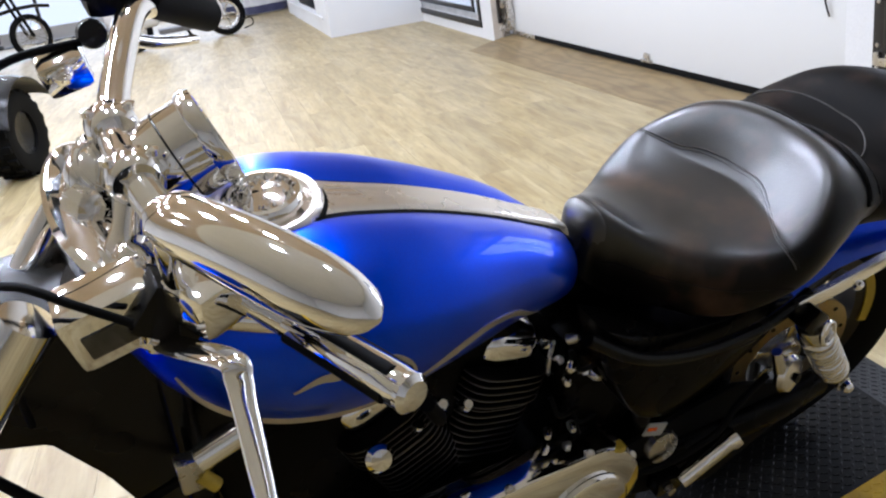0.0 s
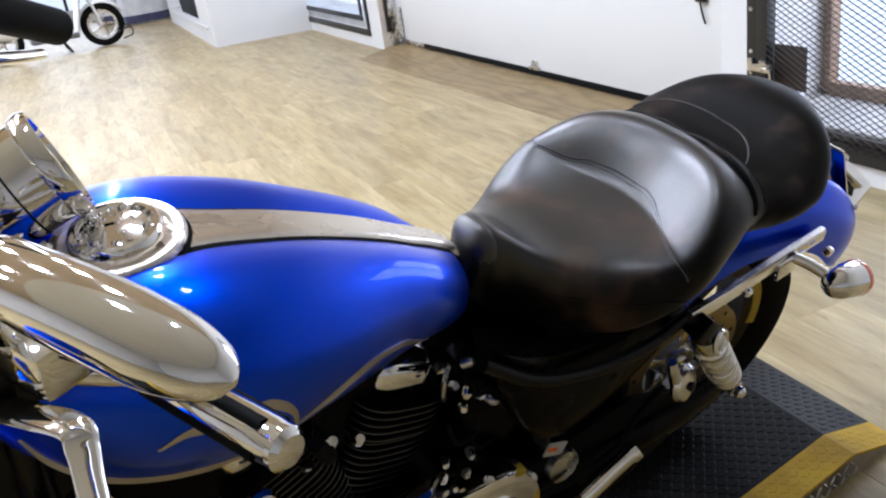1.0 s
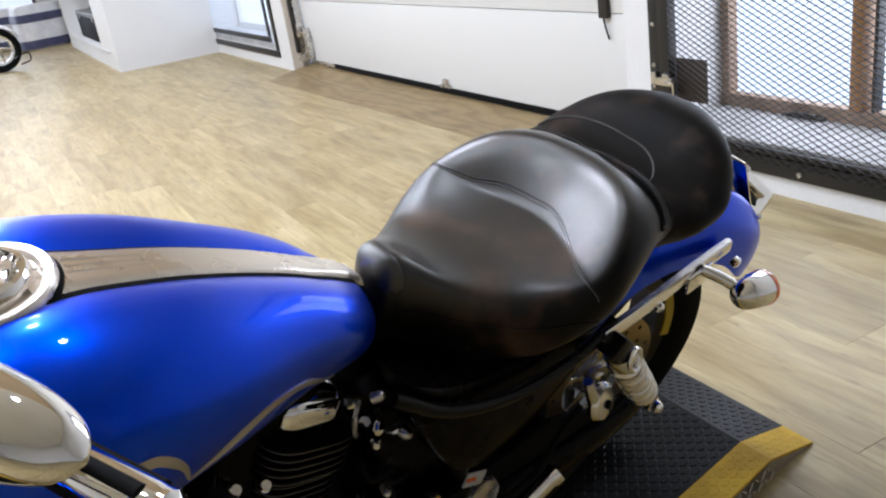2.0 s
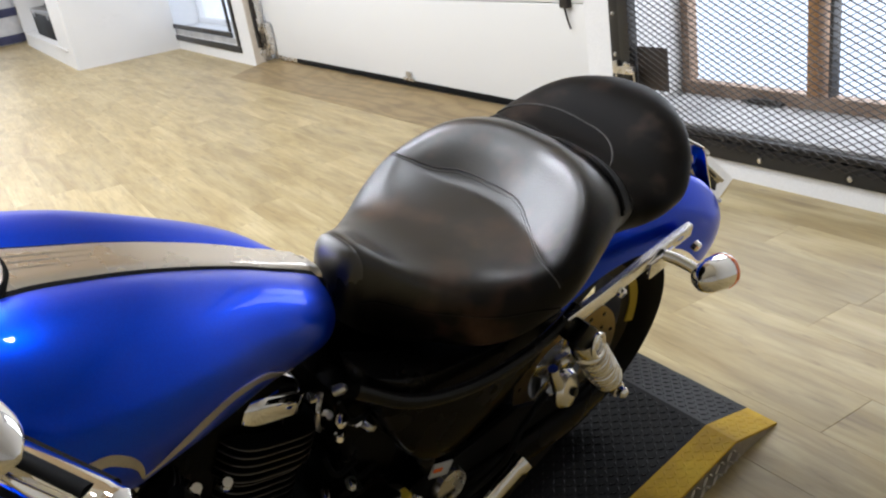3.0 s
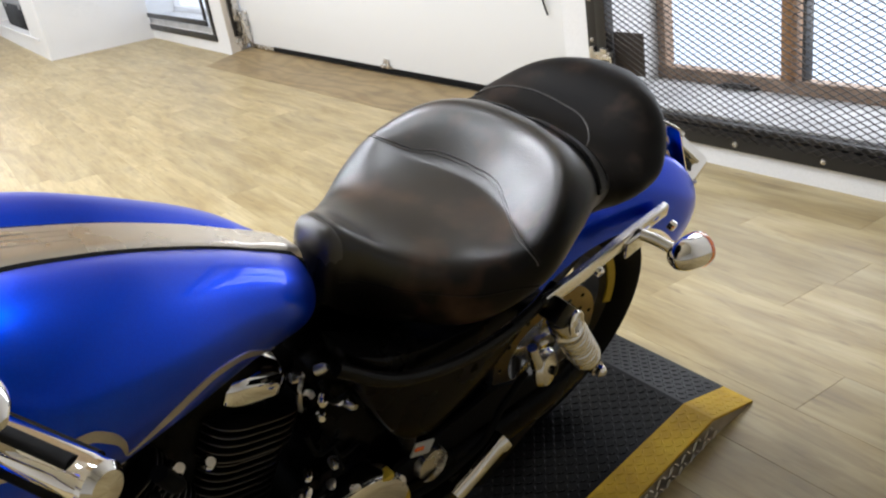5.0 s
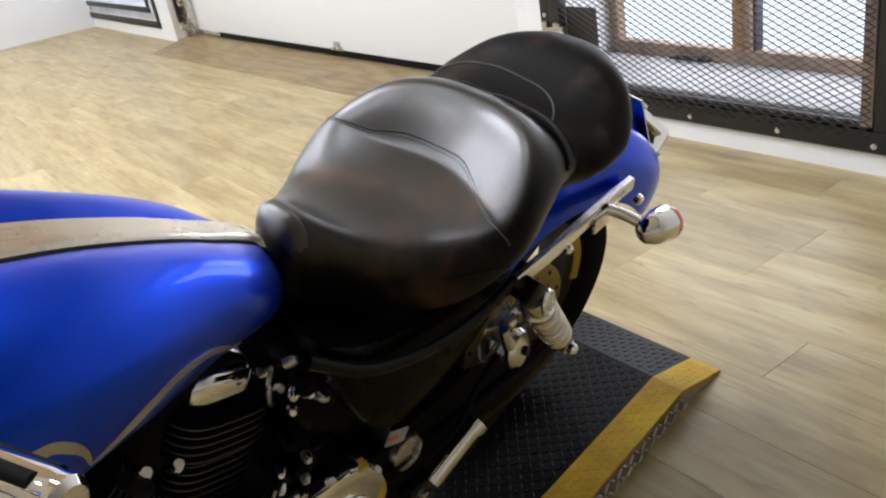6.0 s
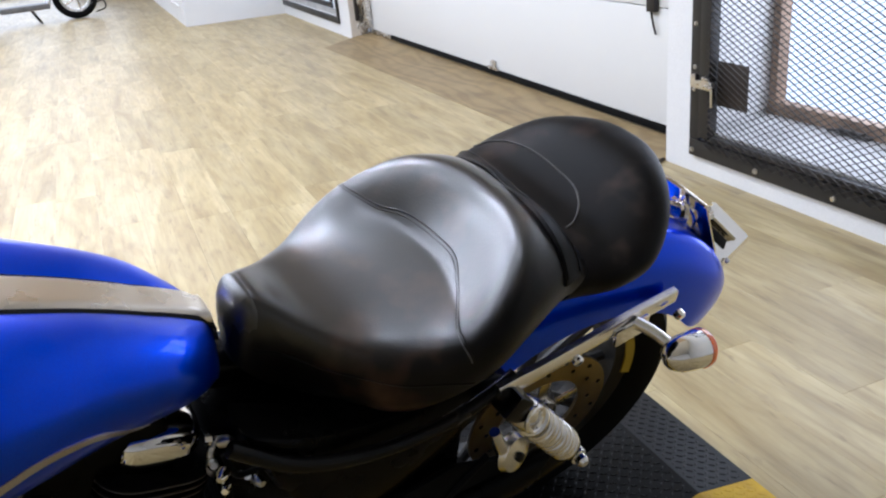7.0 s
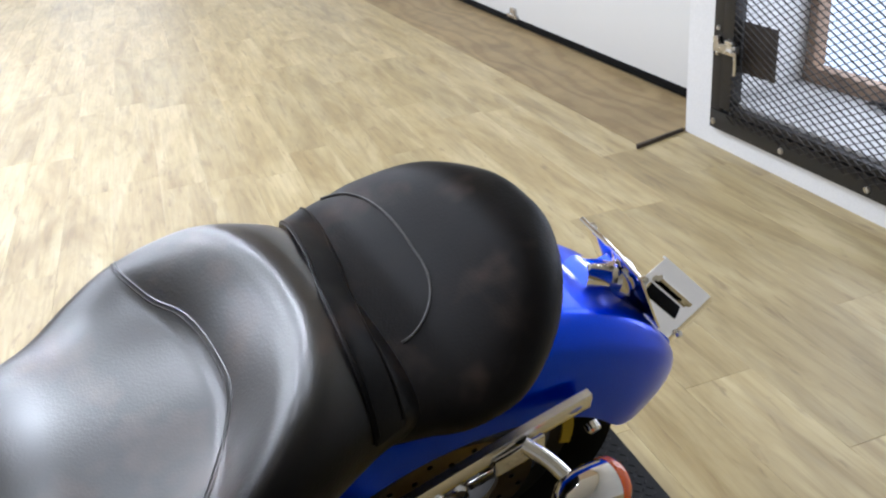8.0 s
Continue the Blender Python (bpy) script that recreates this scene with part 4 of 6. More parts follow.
def fender_ring(a, r, w, out=0.0):
    """A section of the fender at an angle from straight up towards the rear."""
    ring = []
    for j in range(29):
        u = -1 + 2 * j / 28
        y = w * math.copysign(1 - (1 - abs(u)) ** 1.6, u)
        drop = 0.105 * (w / 0.106) ** 2 * max(0.0, (abs(u) - 0.42) / 0.58) ** 1.9 + 0.006 * u * u
        rr = r - drop + out
        ring.append(Vector((AXLE.x + 0.005 + rr * math.sin(a), y, AXLE.z + rr * math.cos(a))))
    return ring


def fender_radius(a):
    return ease(a, [(radians(-60), 0.395), (radians(26), 0.399), (radians(46), 0.386), (radians(64), 0.366)])


angles = [radians(-46 + 84 * k / 34) for k in range(35)] + [radians(38 + 22 * math.sin(math.pi / 2 * k / 14)) for k in range(1, 15)]


def lip(a):
    """The fender's width rounds off towards its rear tip."""
    return math.sqrt(max(0.0, 1 - (max(0.0, math.degrees(a) - 38) / 22.4) ** 2))


outer = [fender_ring(a, fender_radius(a), 0.106 * lip(a)) for a in angles]
inner = [fender_ring(a, fender_radius(a), 0.106 * lip(a) - 0.003, -0.004) for a in angles]
fender = part("rear_fender", loft([o + i[::-1] for o, i in zip(outer, inner)]), BLUE, bike, "glossy blue rear fender")
AXES[0] = REAR_AXES
for side in (-1, 1):
    line = [(-0.298, side * 0.194, 0.658), (-0.270, side * 0.192, 0.656), (-0.225, side * 0.186, 0.650), (-0.15, side * 0.176, 0.645), (-0.05, side * 0.166, 0.645), (0.055, side * 0.156, 0.642)]
    rings = []
    pts = spline(line, 6)
    for i, p in enumerate(pts):
        h = 0.009 + 0.0035 * min(1, i / 8)
        rings.append([p + Vector((0, side * yy, zz)) for yy, zz in ((-0.005, -h), (0.004, -h), (0.0065, -h * 0.6), (0.0065, h * 0.6), (0.004, h), (-0.005, h))])
    strut = part("fender_strut", loft(rings), ALLOY, bike, "polished alloy fender strut")
    for x, z in ((-0.150, 0.642), (0.046, 0.640)):
        part("strut_bolt", lathe([(0.0, 0.0), (0.0085, 0.0), (0.0085, 0.008), (0.006, 0.011), (0.0, 0.011)], (x, side * 0.176, z - 0.012), (0, side, -0.3), 12), CHROME, strut)
    # Shock absorber: top clevis, cover, coil, lower eye.
    top, bot = Vector((-0.276, side * 0.206, 0.634)), Vector((-0.100, side * 0.174, 0.404))
    way = (bot - top).normalized()
    turn_a = way.orthogonal().normalized()
    turn_b = way.cross(turn_a)
    shock = part("shock_absorber", lathe([(0.0, 0.0), (0.019, 0.0), (0.022, 0.004), (0.022, 0.044), (0.026, 0.047), (0.026, 0.054), (0.020, 0.057), (0.0, 0.057)], top + way * 0.016, way, 32), ALLOY, bike, "chrome rear shock absorber")
    coil = [top + way * (0.076 + 0.160 * k / 210) + (turn_a * math.cos(k * math.pi / 10) + turn_b * math.sin(k * math.pi / 10)) * 0.0215 for k in range(211)]
    part("spring", tube(coil, 0.0048, 8, 1, smooth=False), ALLOY, shock, "chrome coil spring")
    part("damper_rod", lathe([(0.0, 0.06), (0.0135, 0.06), (0.0135, 0.232), (0.0235, 0.236), (0.0235, 0.244), (0.012, 0.248), (0.012, 0.274), (0.0, 0.274)], top, way, 24), PLASTIC, shock, "black damper body inside the coil")
    part("lower_eye", lathe([(0.005, -0.014), (0.014, -0.014), (0.014, 0.014), (0.005, 0.014)], bot, (0, 1, 0), 20), SATIN, shock)
    part("lower_bolt", lathe([(0.0, 0.0), (0.010, 0.0), (0.010, 0.010), (0.006, 0.015), (0.0, 0.015)], bot + Vector((0, side * 0.014, 0)), (0, side, 0), 16), CHROME, shock)
    part("clevis", block((0.034, 0.034, 0.036), top + Vector((-0.004, 0, 0.006)), 0.005, Matrix.Rotation(radians(42), 3, "Y")), PLASTIC, shock, "black top mount")
    part("cap_ring", torus(0.0165, 0.0036, top + way * 0.030 + Vector((0.004, side * 0.022, 0.004)), (0.25, side, 0.25), 28, 8), CHROME, shock, "chrome ring on the top mount")
    # Turn signal on a short stalk under the strut.
    hub = Vector((-0.019, side * 0.246, 0.636))
    stalk = part("signal_stalk", tube([(-0.045, side * 0.175, 0.648), (-0.030, side * 0.20, 0.642), (-0.016, side * 0.235, 0.630)], 0.009, 12), CHROME, bike, "chrome turn signal stalk")
    part("bracket", block((0.062, 0.006, 0.030), (-0.05, side * 0.178, 0.636), 0.003, Matrix.Rotation(radians(-8), 3, "Y")), CHROME, stalk)
    way = Vector((0.95, side * 0.05, -0.12)).normalized()
    shell = part("turn_signal", lathe([(0.0, -0.034), (0.010, -0.031), (0.019, -0.022), (0.0245, -0.008), (0.027, 0.012), (0.0275, 0.030), (0.0, 0.030)], hub, way, 32), CHROME, stalk, "chrome bullet turn signal")
    part("lens_rim", lathe([(0.0, 0.030), (0.0282, 0.030), (0.0282, 0.037), (0.023, 0.044), (0.0, 0.048)], hub, way, 32), AMBER, stalk, "amber lens")

# Tail: stalk, bracket plate and a bright tray.
AXES[0] = FENDER_AXES
tail = part("tail_stalk", tube([(0.085, 0, 0.690), (0.118, 0, 0.676), (0.145, 0, 0.662)], (0.022, 0.017), 20), CHROME, fender, "chrome tail stalk")
part("tail_collar", lathe([(0.0, -0.010), (0.026, -0.010), (0.029, 0.0), (0.026, 0.012), (0.0, 0.012)], (0.140, 0, 0.665), (0.9, 0, -0.4), 28), CHROME, tail)
turn = Matrix.Rotation(math.atan2(0.447, 0.894) * -1, 3, "Y")
part("back_plate", block((0.0035, 0.112, 0.105), (0.152, 0, 0.667), 0.0015, turn), CHROME, tail, "mirror-bright chrome back plate")
part("plate_edge", tube([(0.127, 0.055, 0.715), (0.126, 0.0, 0.718), (0.127, -0.055, 0.715)], 0.0030, 8), CHROME, tail)
for y in (-0.05, 0.05):
    part("plate_bolt", lathe([(0.0, 0.0), (0.007, 0.0), (0.006, 0.006), (0.0, 0.007)], (0.139, y, 0.700), (0.89, 0, 0.447), 12), CHROME, tail)
along, over = Vector((0.066, -0.040, -0.067)), Vector((0.095, 0.031, 0.013))
face = over.cross(along).normalized()
face = face if face.z > 0 else -face
corner = Vector((0.140, -0.018, 0.643))
rows = []
for k in range(15):
    u = k / 14
    bend = 0.012 * max(0.0, (u - 0.80) / 0.20) ** 2
    rows.append([corner + along * u + over * v - face * (bend + 0.010 * max(0.0, abs(v - 0.5) - 0.44) / 0.06) for v in (0, 0.03, 0.06, 0.3, 0.5, 0.7, 0.94, 0.97, 1)])
bm = loft(rows, closed=False)
bmesh.ops.solidify(bm, geom=bm.faces[:], thickness=0.003)
hold = part("plate_holder", bm, CHROME, tail, "curved chrome plate holder with slots")
turn = Matrix((along.normalized(), face.cross(along).normalized(), face)).transposed()
part("slot", block((0.055, 0.017, 0.004), corner + along * 0.40 + over * 0.42, 0.001, turn), COVER, hold, "dark slot")
part("slot_bar", tube([corner + along * 0.12 + over * 0.62 + face * 0.004, corner + along * 0.68 + over * 0.62 + face * 0.004], 0.005, 8), CHROME, hold)
part("holder_screw", lathe([(0.0, 0.0), (0.005, 0.0), (0.004, 0.003), (0.0, 0.004)], corner + along * 0.9 + over * 0.2, face, 10), SATIN, hold)

# ---- wheels ----


def wheel(parent_name, at, radius, width, rotor_side, label, cast=SATIN):
    w = part(parent_name, lathe([(radius * 0.70, -width * 0.30), (radius * 0.80, -width * 0.46), (radius * 0.92, -width * 0.50), (radius * 0.97, -width * 0.36), (radius, -width * 0.15), (radius, width * 0.15), (radius * 0.97, width * 0.36), (radius * 0.92, width * 0.50), (radius * 0.80, width * 0.46), (radius * 0.70, width * 0.30)], at, (0, 1, 0), 72), RUBBER, bike, label)
    part("rim", lathe([(radius * 0.62, -width * 0.28), (radius * 0.715, -width * 0.34), (radius * 0.72, -width * 0.30), (radius * 0.66, -width * 0.1), (radius * 0.66, width * 0.1), (radius * 0.72, width * 0.30), (radius * 0.715, width * 0.34), (radius * 0.62, width * 0.28)], at, (0, 1, 0), 64), cast, w, "cast rim")
    part("hub", lathe([(0.0, -0.075), (0.035, -0.075), (0.045, -0.05), (0.038, 0.0), (0.045, 0.05), (0.035, 0.075), (0.0, 0.075)], at, (0, 1, 0), 32), SATIN, w)
    for k in range(9):
        a = 2 * math.pi * k / 9
        d = Vector((math.cos(a), 0, math.sin(a)))
        part("spoke", tube([Vector(at) + d * 0.035, Vector(at) + d * radius * 0.66], (0.013, 0.010), 8), cast, w)
    y = at[1] + rotor_side * width * 0.52
    rotor = part("brake_rotor", lathe([(0.085, -0.003), (0.142, -0.003), (0.142, 0.003), (0.085, 0.003)], (at[0], y, at[2]), (0, 1, 0), 64), BRASS_ROTOR, w, "steel brake rotor with drilled holes")
    for k in range(24):
        a = 2 * math.pi * k / 24
        r = 0.128 if k % 2 else 0.108
        part("drilled_hole", lathe([(0.0, -0.0045), (0.0045, -0.0045), (0.0045, 0.0045), (0.0, 0.0045)], (at[0] + r * math.cos(a), y, at[2] + r * math.sin(a)), (0, 1, 0), 8), PLASTIC, rotor)
    for k in range(5):
        a = 2 * math.pi * k / 5 + 0.3
        d = Vector((math.cos(a), 0, math.sin(a)))
        part("rotor_arm", block((0.056, 0.005, 0.022), Vector((at[0], y, at[2])) + d * 0.067, 0.002, Matrix.Rotation(-a, 3, "Y")), SATIN, rotor)
    part("axle_nut", lathe([(0.0, 0.0), (0.018, 0.0), (0.018, 0.012), (0.0, 0.014)], (at[0], y, at[2]), (0, rotor_side, 0), 6), CHROME, w)
    return w


AXES[0] = WHEEL_AXES
rear = wheel("rear_wheel", (0, 0, 0.31), 0.31, 0.128, -1, "black tyre on a dark cast rear wheel", DARK_RIM)
# Yellow arc on the rear rim, its angle set to show from the camera.
rows = []
for k in range(17):
    a = radians(-4 + 40 * k / 16)
    rows.append([Vector((r * math.cos(a), y, 0.31 + r * math.sin(a))) for r, y in ((0.210, -0.044), (0.226, -0.048), (0.226, -0.044), (0.210, -0.040))])
bm = loft(rows)
part("rim_arc", bm, YELLOW_TAG, rear, "yellow arc on the rim")

# ---- frame, swingarm, engine ----
AXES[0] = ENGINE_AXES
part("swingarm", tube([(-0.52, -0.11, 0.36), (-0.40, -0.135, 0.352), (-0.20, -0.140, 0.348), (-0.075, -0.128, 0.345)], 0.022, 14, flat=1.5), COVER, bike, "black swingarm")
part("swingarm", tube([(-0.52, 0.11, 0.36), (-0.40, 0.135, 0.352), (-0.20, 0.140, 0.342), (0.03, 0.135, 0.332)], 0.022, 14, flat=1.5), COVER, bike, "black swingarm")
for side in (-1, 1):
    part("frame_rail", tube([(-1.10, side * 0.03, 0.80), (-1.10, side * 0.07, 0.52), (-1.06, side * 0.11, 0.25), (-0.95, side * 0.13, 0.19), (-0.60, side * 0.13, 0.19), (-0.48, side * 0.12, 0.24), (-0.47, side * 0.115, 0.45), (-0.50, side * 0.10, 0.66)], 0.017, 12), PLASTIC, bike, "black tubular frame rail")
    # Tube added to catch the highlight band along the seat's lower lip.
    if side < 0:
        part("seat_lip", tube([(-0.62, side * 0.150, 0.700), (-0.55, side * 0.172, 0.655), (-0.46, side * 0.182, 0.632), (-0.37, side * 0.184, 0.628), (-0.30, side * 0.182, 0.640), (-0.255, side * 0.178, 0.655)], (0.010, 0.009), 14), PLASTIC, bike, "glossy black tube for the lower lip of the seat")
part("backbone", tube([(-1.16, 0, 0.90), (-1.0, 0, 0.76), (-0.7, 0, 0.70), (-0.5, 0, 0.66), (-0.3, 0, 0.62)], 0.030, 16), PLASTIC, bike, "black frame backbone")
for side in (-1,):
    rows = []
    outline = [(-0.605, 0.715), (-0.583, 0.640), (-0.552, 0.560), (-0.508, 0.498), (-0.46, 0.478), (-0.40, 0.492), (-0.33, 0.530), (-0.27, 0.575), (-0.235, 0.615), (-0.30, 0.640), (-0.40, 0.645), (-0.52, 0.670)]
    c = Vector((-0.45, 0.59))
    for k, (y, s) in enumerate(((0.10, 1.0), (0.140, 1.0), (0.150, 0.985), (0.156, 0.93), (0.160, 0.75), (0.162, 0.40), (0.1625, 0.05))):
        rows.append([Vector((c.x + (p[0] - c.x) * s, side * y, c.y + (p[1] - c.y) * s)) for p in [(q.x, q.y) for q in spline([(a, b, 0) for a, b in (*outline, outline[0])], 4)[:-1]]])
    part("side_cover", loft(rows), COVER, bike, "black side cover")
# Made-up black blocks fill the shaded hollows behind the cover and between cylinders.
part("bay_filler", block((0.36, 0.20, 0.40), (-0.43, 0, 0.44), 0.03), COVER, bike, "black filler block behind the side cover")
part("cylinder_filler", block((0.44, 0.11, 0.40), (-0.87, 0, 0.48), 0.03), COVER, bike, "black filler block between the cylinders")
part("crankcase", loft([[Vector((-0.745 + 0.17 * math.cos(a) * s, y, 0.335 + 0.125 * math.sin(a) * s)) for a in (2 * math.pi * k / 32 for k in range(32))] for y, s in ((-0.115, 0.85), (-0.10, 1.0), (0.10, 1.0), (0.115, 0.85))]), ENGINE_BLACK, bike, "black engine crankcase")
rows = []
for y, s in ((-0.115, 1.0), (-0.155, 1.0), (-0.165, 0.97), (-0.171, 0.88), (-0.173, 0.6), (-0.1735, 0.1)):
    ring = []
    for k in range(48):
        a = 2 * math.pi * k / 48
        cx = -0.60 if math.cos(a) > 0 else -0.86
        ring.append(Vector((-0.73 + (cx + 0.105 * math.cos(a) + 0.73) * s, y, 0.375 + 0.108 * math.sin(a) * s)))
    rows.append(ring)
primary = part("primary_cover", loft(rows), CHROME, bike, "chrome primary cover")
part("derby_cover", lathe([(0.0, 0.0), (0.066, 0.0), (0.066, 0.008), (0.058, 0.013), (0.0, 0.015)], (-0.60, -0.1735, 0.375), (0, -1, 0), 40), CHROME, primary)
for x, z in ((-0.86, 0.47), (-0.73, 0.478), (-0.60, 0.478), (-0.945, 0.40), (-0.52, 0.43)):
    part("cover_bolt", lathe([(0.0, 0.0), (0.008, 0.0), (0.008, 0.006), (0.0, 0.007)], (x, -0.158, z), (0, -1, 0.6), 8), SATIN, primary)


def cylinder(name, foot, tilt, label):
    """A finned cylinder on the crankcase, leaning by tilt degrees."""
    m = Matrix.Translation(foot) @ Matrix.Rotation(radians(tilt), 4, "Y")
    core = lathe([(0.0, 0.0), (0.052, 0.0), (0.052, 0.24), (0.0, 0.24)], sides=24)
    bmesh.ops.transform(core, matrix=m, verts=core.verts)
    cyl = part(name, core, ENGINE_BLACK, bike, label)

    def ring(z, s, w=0.072, d=0.086):
        return [m @ Vector((w * s * math.copysign(abs(math.cos(a)) ** 0.55, math.cos(a)), d * s * math.copysign(abs(math.sin(a)) ** 0.55, math.sin(a)), z)) for a in (2 * math.pi * k / 40 for k in range(40))]

    for k in range(17):
        z = 0.035 + 0.0118 * k
        s = 0.94 + (0.08 if k > 11 else 0.0)
        part("fin", loft([ring(z, 0.7 * s), ring(z, s * 0.985), ring(z + 0.0012, s), ring(z + 0.0028, s), ring(z + 0.004, s * 0.985), ring(z + 0.004, 0.7 * s)], caps=False), ENGINE_BLACK, cyl)
        part("fin_edge", loft([ring(z + 0.0008, s * 1.001), ring(z + 0.002, s * 1.006), ring(z + 0.0032, s * 1.001)], caps=False), FIN_EDGE, cyl, "machined fin edge")
    rb = loft([ring(0.238, 0.72), ring(0.242, 0.76), ring(0.262, 0.76), ring(0.272, 0.70), ring(0.277, 0.58), ring(0.279, 0.1)])
    part("rocker_cover", rb, CHROME, cyl, "chrome rocker cover")
    b = lathe([(0.0, 0.0), (0.008, 0.0), (0.008, 0.012), (0.0, 0.014)], (0.056, -0.050, 0.252), (1, -0.3, 0.2), 8)
    bmesh.ops.transform(b, matrix=m, verts=b.verts)
    part("rocker_bolt", b, CHROME, cyl)
    return cyl


cylinder("rear_cylinder", (-0.748, 0, 0.385), 18, "black finned rear cylinder")
cylinder("front_cylinder", (-0.775, 0, 0.388), -24, "black finned front cylinder")
for at in ((-0.80, -0.092, 0.615), (-0.765, -0.095, 0.600), (-0.83, -0.085, 0.585)):
    part("head_bolt", lathe([(0.0, 0.0), (0.010, 0.0), (0.010, 0.010), (0.006, 0.018), (0.0, 0.018)], at, (0.0, -0.6, 0.8), 10), CHROME, bike, "chrome head bolt")
part("spark_plug_cap", tube([(-0.80, -0.07, 0.60), (-0.81, -0.11, 0.615), (-0.83, -0.12, 0.66)], 0.010, 10), RUBBER, bike, "black plug cap and lead")
rng = random.Random(11)
for k in range(12):
    at = Vector((rng.uniform(-0.640, -0.585), -0.095 - 0.03 * rng.random(), rng.uniform(0.49, 0.66)))
    if k % 3:
        part("fitting", lathe([(0.0, 0.0), (0.007, 0.0), (0.007, 0.010), (0.004, 0.016), (0.0, 0.016)], at, (rng.uniform(-1, 1), -1, rng.uniform(0, 1)), 10), CHROME if k % 2 else SATIN, bike, "small metal fitting")
    else:
        part("hose", tube([at, at + Vector((0.01, -0.012, -0.03)), at + Vector((0.05, 0.0, -0.045))], 0.004, 8), RUBBER, bike, "thin black hose")
part("intake_clamp", torus(0.030, 0.004, (-0.600, -0.06, 0.59), (0.6, -0.8, 0), 28, 8), SATIN, bike, "metal hose clamp")
# Footpeg, brake hardware and small plates low on the near side.
peg = part("footpeg", lathe([(0.0, 0.0), (0.0135, 0.0), (0.0145, 0.01), (0.0145, 0.098), (0.018, 0.104), (0.018, 0.116), (0.0, 0.119)], (-0.415, -0.172, 0.322), (0.105, 0.0, 0.052), 24), CHROME, bike, "folded chrome footpeg")
part("peg_mount", block((0.05, 0.03, 0.035), (-0.43, -0.155, 0.315), 0.006), PLASTIC, peg)
part("peg_bolt", lathe([(0.0, 0.0), (0.008, 0.0), (0.008, 0.010), (0.0, 0.012)], (-0.437, -0.172, 0.318), (0, -1, 0), 10), SATIN, peg)
cal = part("brake_caliper", lathe([(0.0, 0.0), (0.016, 0.0), (0.030, 0.004), (0.033, 0.012), (0.028, 0.021), (0.012, 0.025), (0.0, 0.025)], (-0.212, -0.146, 0.450), (0.25, -1, 0.2), 28), ALLOY, bike, "polished alloy brake caliper")
part("caliper_bolt", lathe([(0.0, 0.0), (0.008, 0.0), (0.008, 0.006), (0.0, 0.008)], (-0.207, -0.170, 0.454), (0.25, -1, 0.2), 10), PLASTIC, cal)
part("caliper_arm", tube([(-0.226, -0.156, 0.462), (-0.238, -0.154, 0.490), (-0.246, -0.152, 0.512)], (0.012, 0.008), 12), ALLOY, cal)
# Made-up black plate, hides the rotor where only darkness should show.
part("rotor_mask", prism([(-0.52, 0.30), (-0.52, 0.42), (-0.30, 0.45), (-0.20, 0.41), (-0.14, 0.37), (-0.13, 0.31), (-0.30, 0.22)], -0.138, -0.128, bevel=0.003), RUBBER, bike, "black plate added to hide the lower rotor")
part("brake_hose", tube([(-0.25, -0.150, 0.46), (-0.32, -0.165, 0.44), (-0.36, -0.17, 0.40), (-0.45, -0.165, 0.375), (-0.52, -0.15, 0.37)], 0.006, 10), RUBBER, bike, "black brake hose")
part("warning_plate", block((0.040, 0.003, 0.024), (-0.470, -0.150, 0.452), 0.001, Matrix.Rotation(radians(24), 3, "Y")), SILL, bike, "white sticker with an orange bar")
part("sticker_bar", block((0.018, 0.002, 0.006), (-0.478, -0.1525, 0.458), 0.0005, Matrix.Rotation(radians(24), 3, "Y")), AMBER, bike, "orange sticker bar")
part("alloy_boss", lathe([(0.0, 0.0), (0.030, 0.0), (0.028, 0.012), (0.0, 0.016)], (-0.445, -0.140, 0.395), (0, -1, 0.1), 24), SATIN, bike, "alloy pivot boss")
part("yellow_connector", block((0.022, 0.016, 0.012), (-0.548, -0.158, 0.462), 0.002), YELLOW_TAG, bike, "yellow wire connector")
part("side_stand", tube([(-0.82, -0.13, 0.20), (-0.84, -0.25, 0.11), (-0.85, -0.34, 0.118)], 0.013, 12), CHROME, bike, "chrome side stand, folded out")
for side in (1,):
    part("exhaust", tube([(-0.90, 0.12, 0.52), (-0.98, 0.16, 0.40), (-0.85, 0.17, 0.26), (-0.40, 0.18, 0.27), (0.25, 0.19, 0.32)], 0.035, 16), CHROME, bike, "chrome exhaust pipe")
# ---- handlebar end of the motorcycle ----
AXES[0] = BAR_AXES
forks = part("fork_leg", tube([(-1.205, -0.105, 0.945), (-1.70, -0.105, 0.33)], 0.026, 24), CHROME, bike, "chrome fork leg")
part("fork_leg", tube([(-1.105, 0.105, 0.970), (-1.62, 0.105, 0.33)], 0.026, 24), CHROME, bike, "chrome fork leg")
tree = part("triple_clamp", loft([[Vector((-1.117 + 0.052 * math.cos(a) * s, 0.145 * math.sin(a) * s, z - 0.35 * (0.052 * math.cos(a) * s))) for a in (2 * math.pi * k / 32 for k in range(32))] for z, s in ((0.940, 0.9), (0.947, 1.0), (0.969, 1.0), (0.975, 0.9))]), CHROME, bike, "chrome top triple clamp")
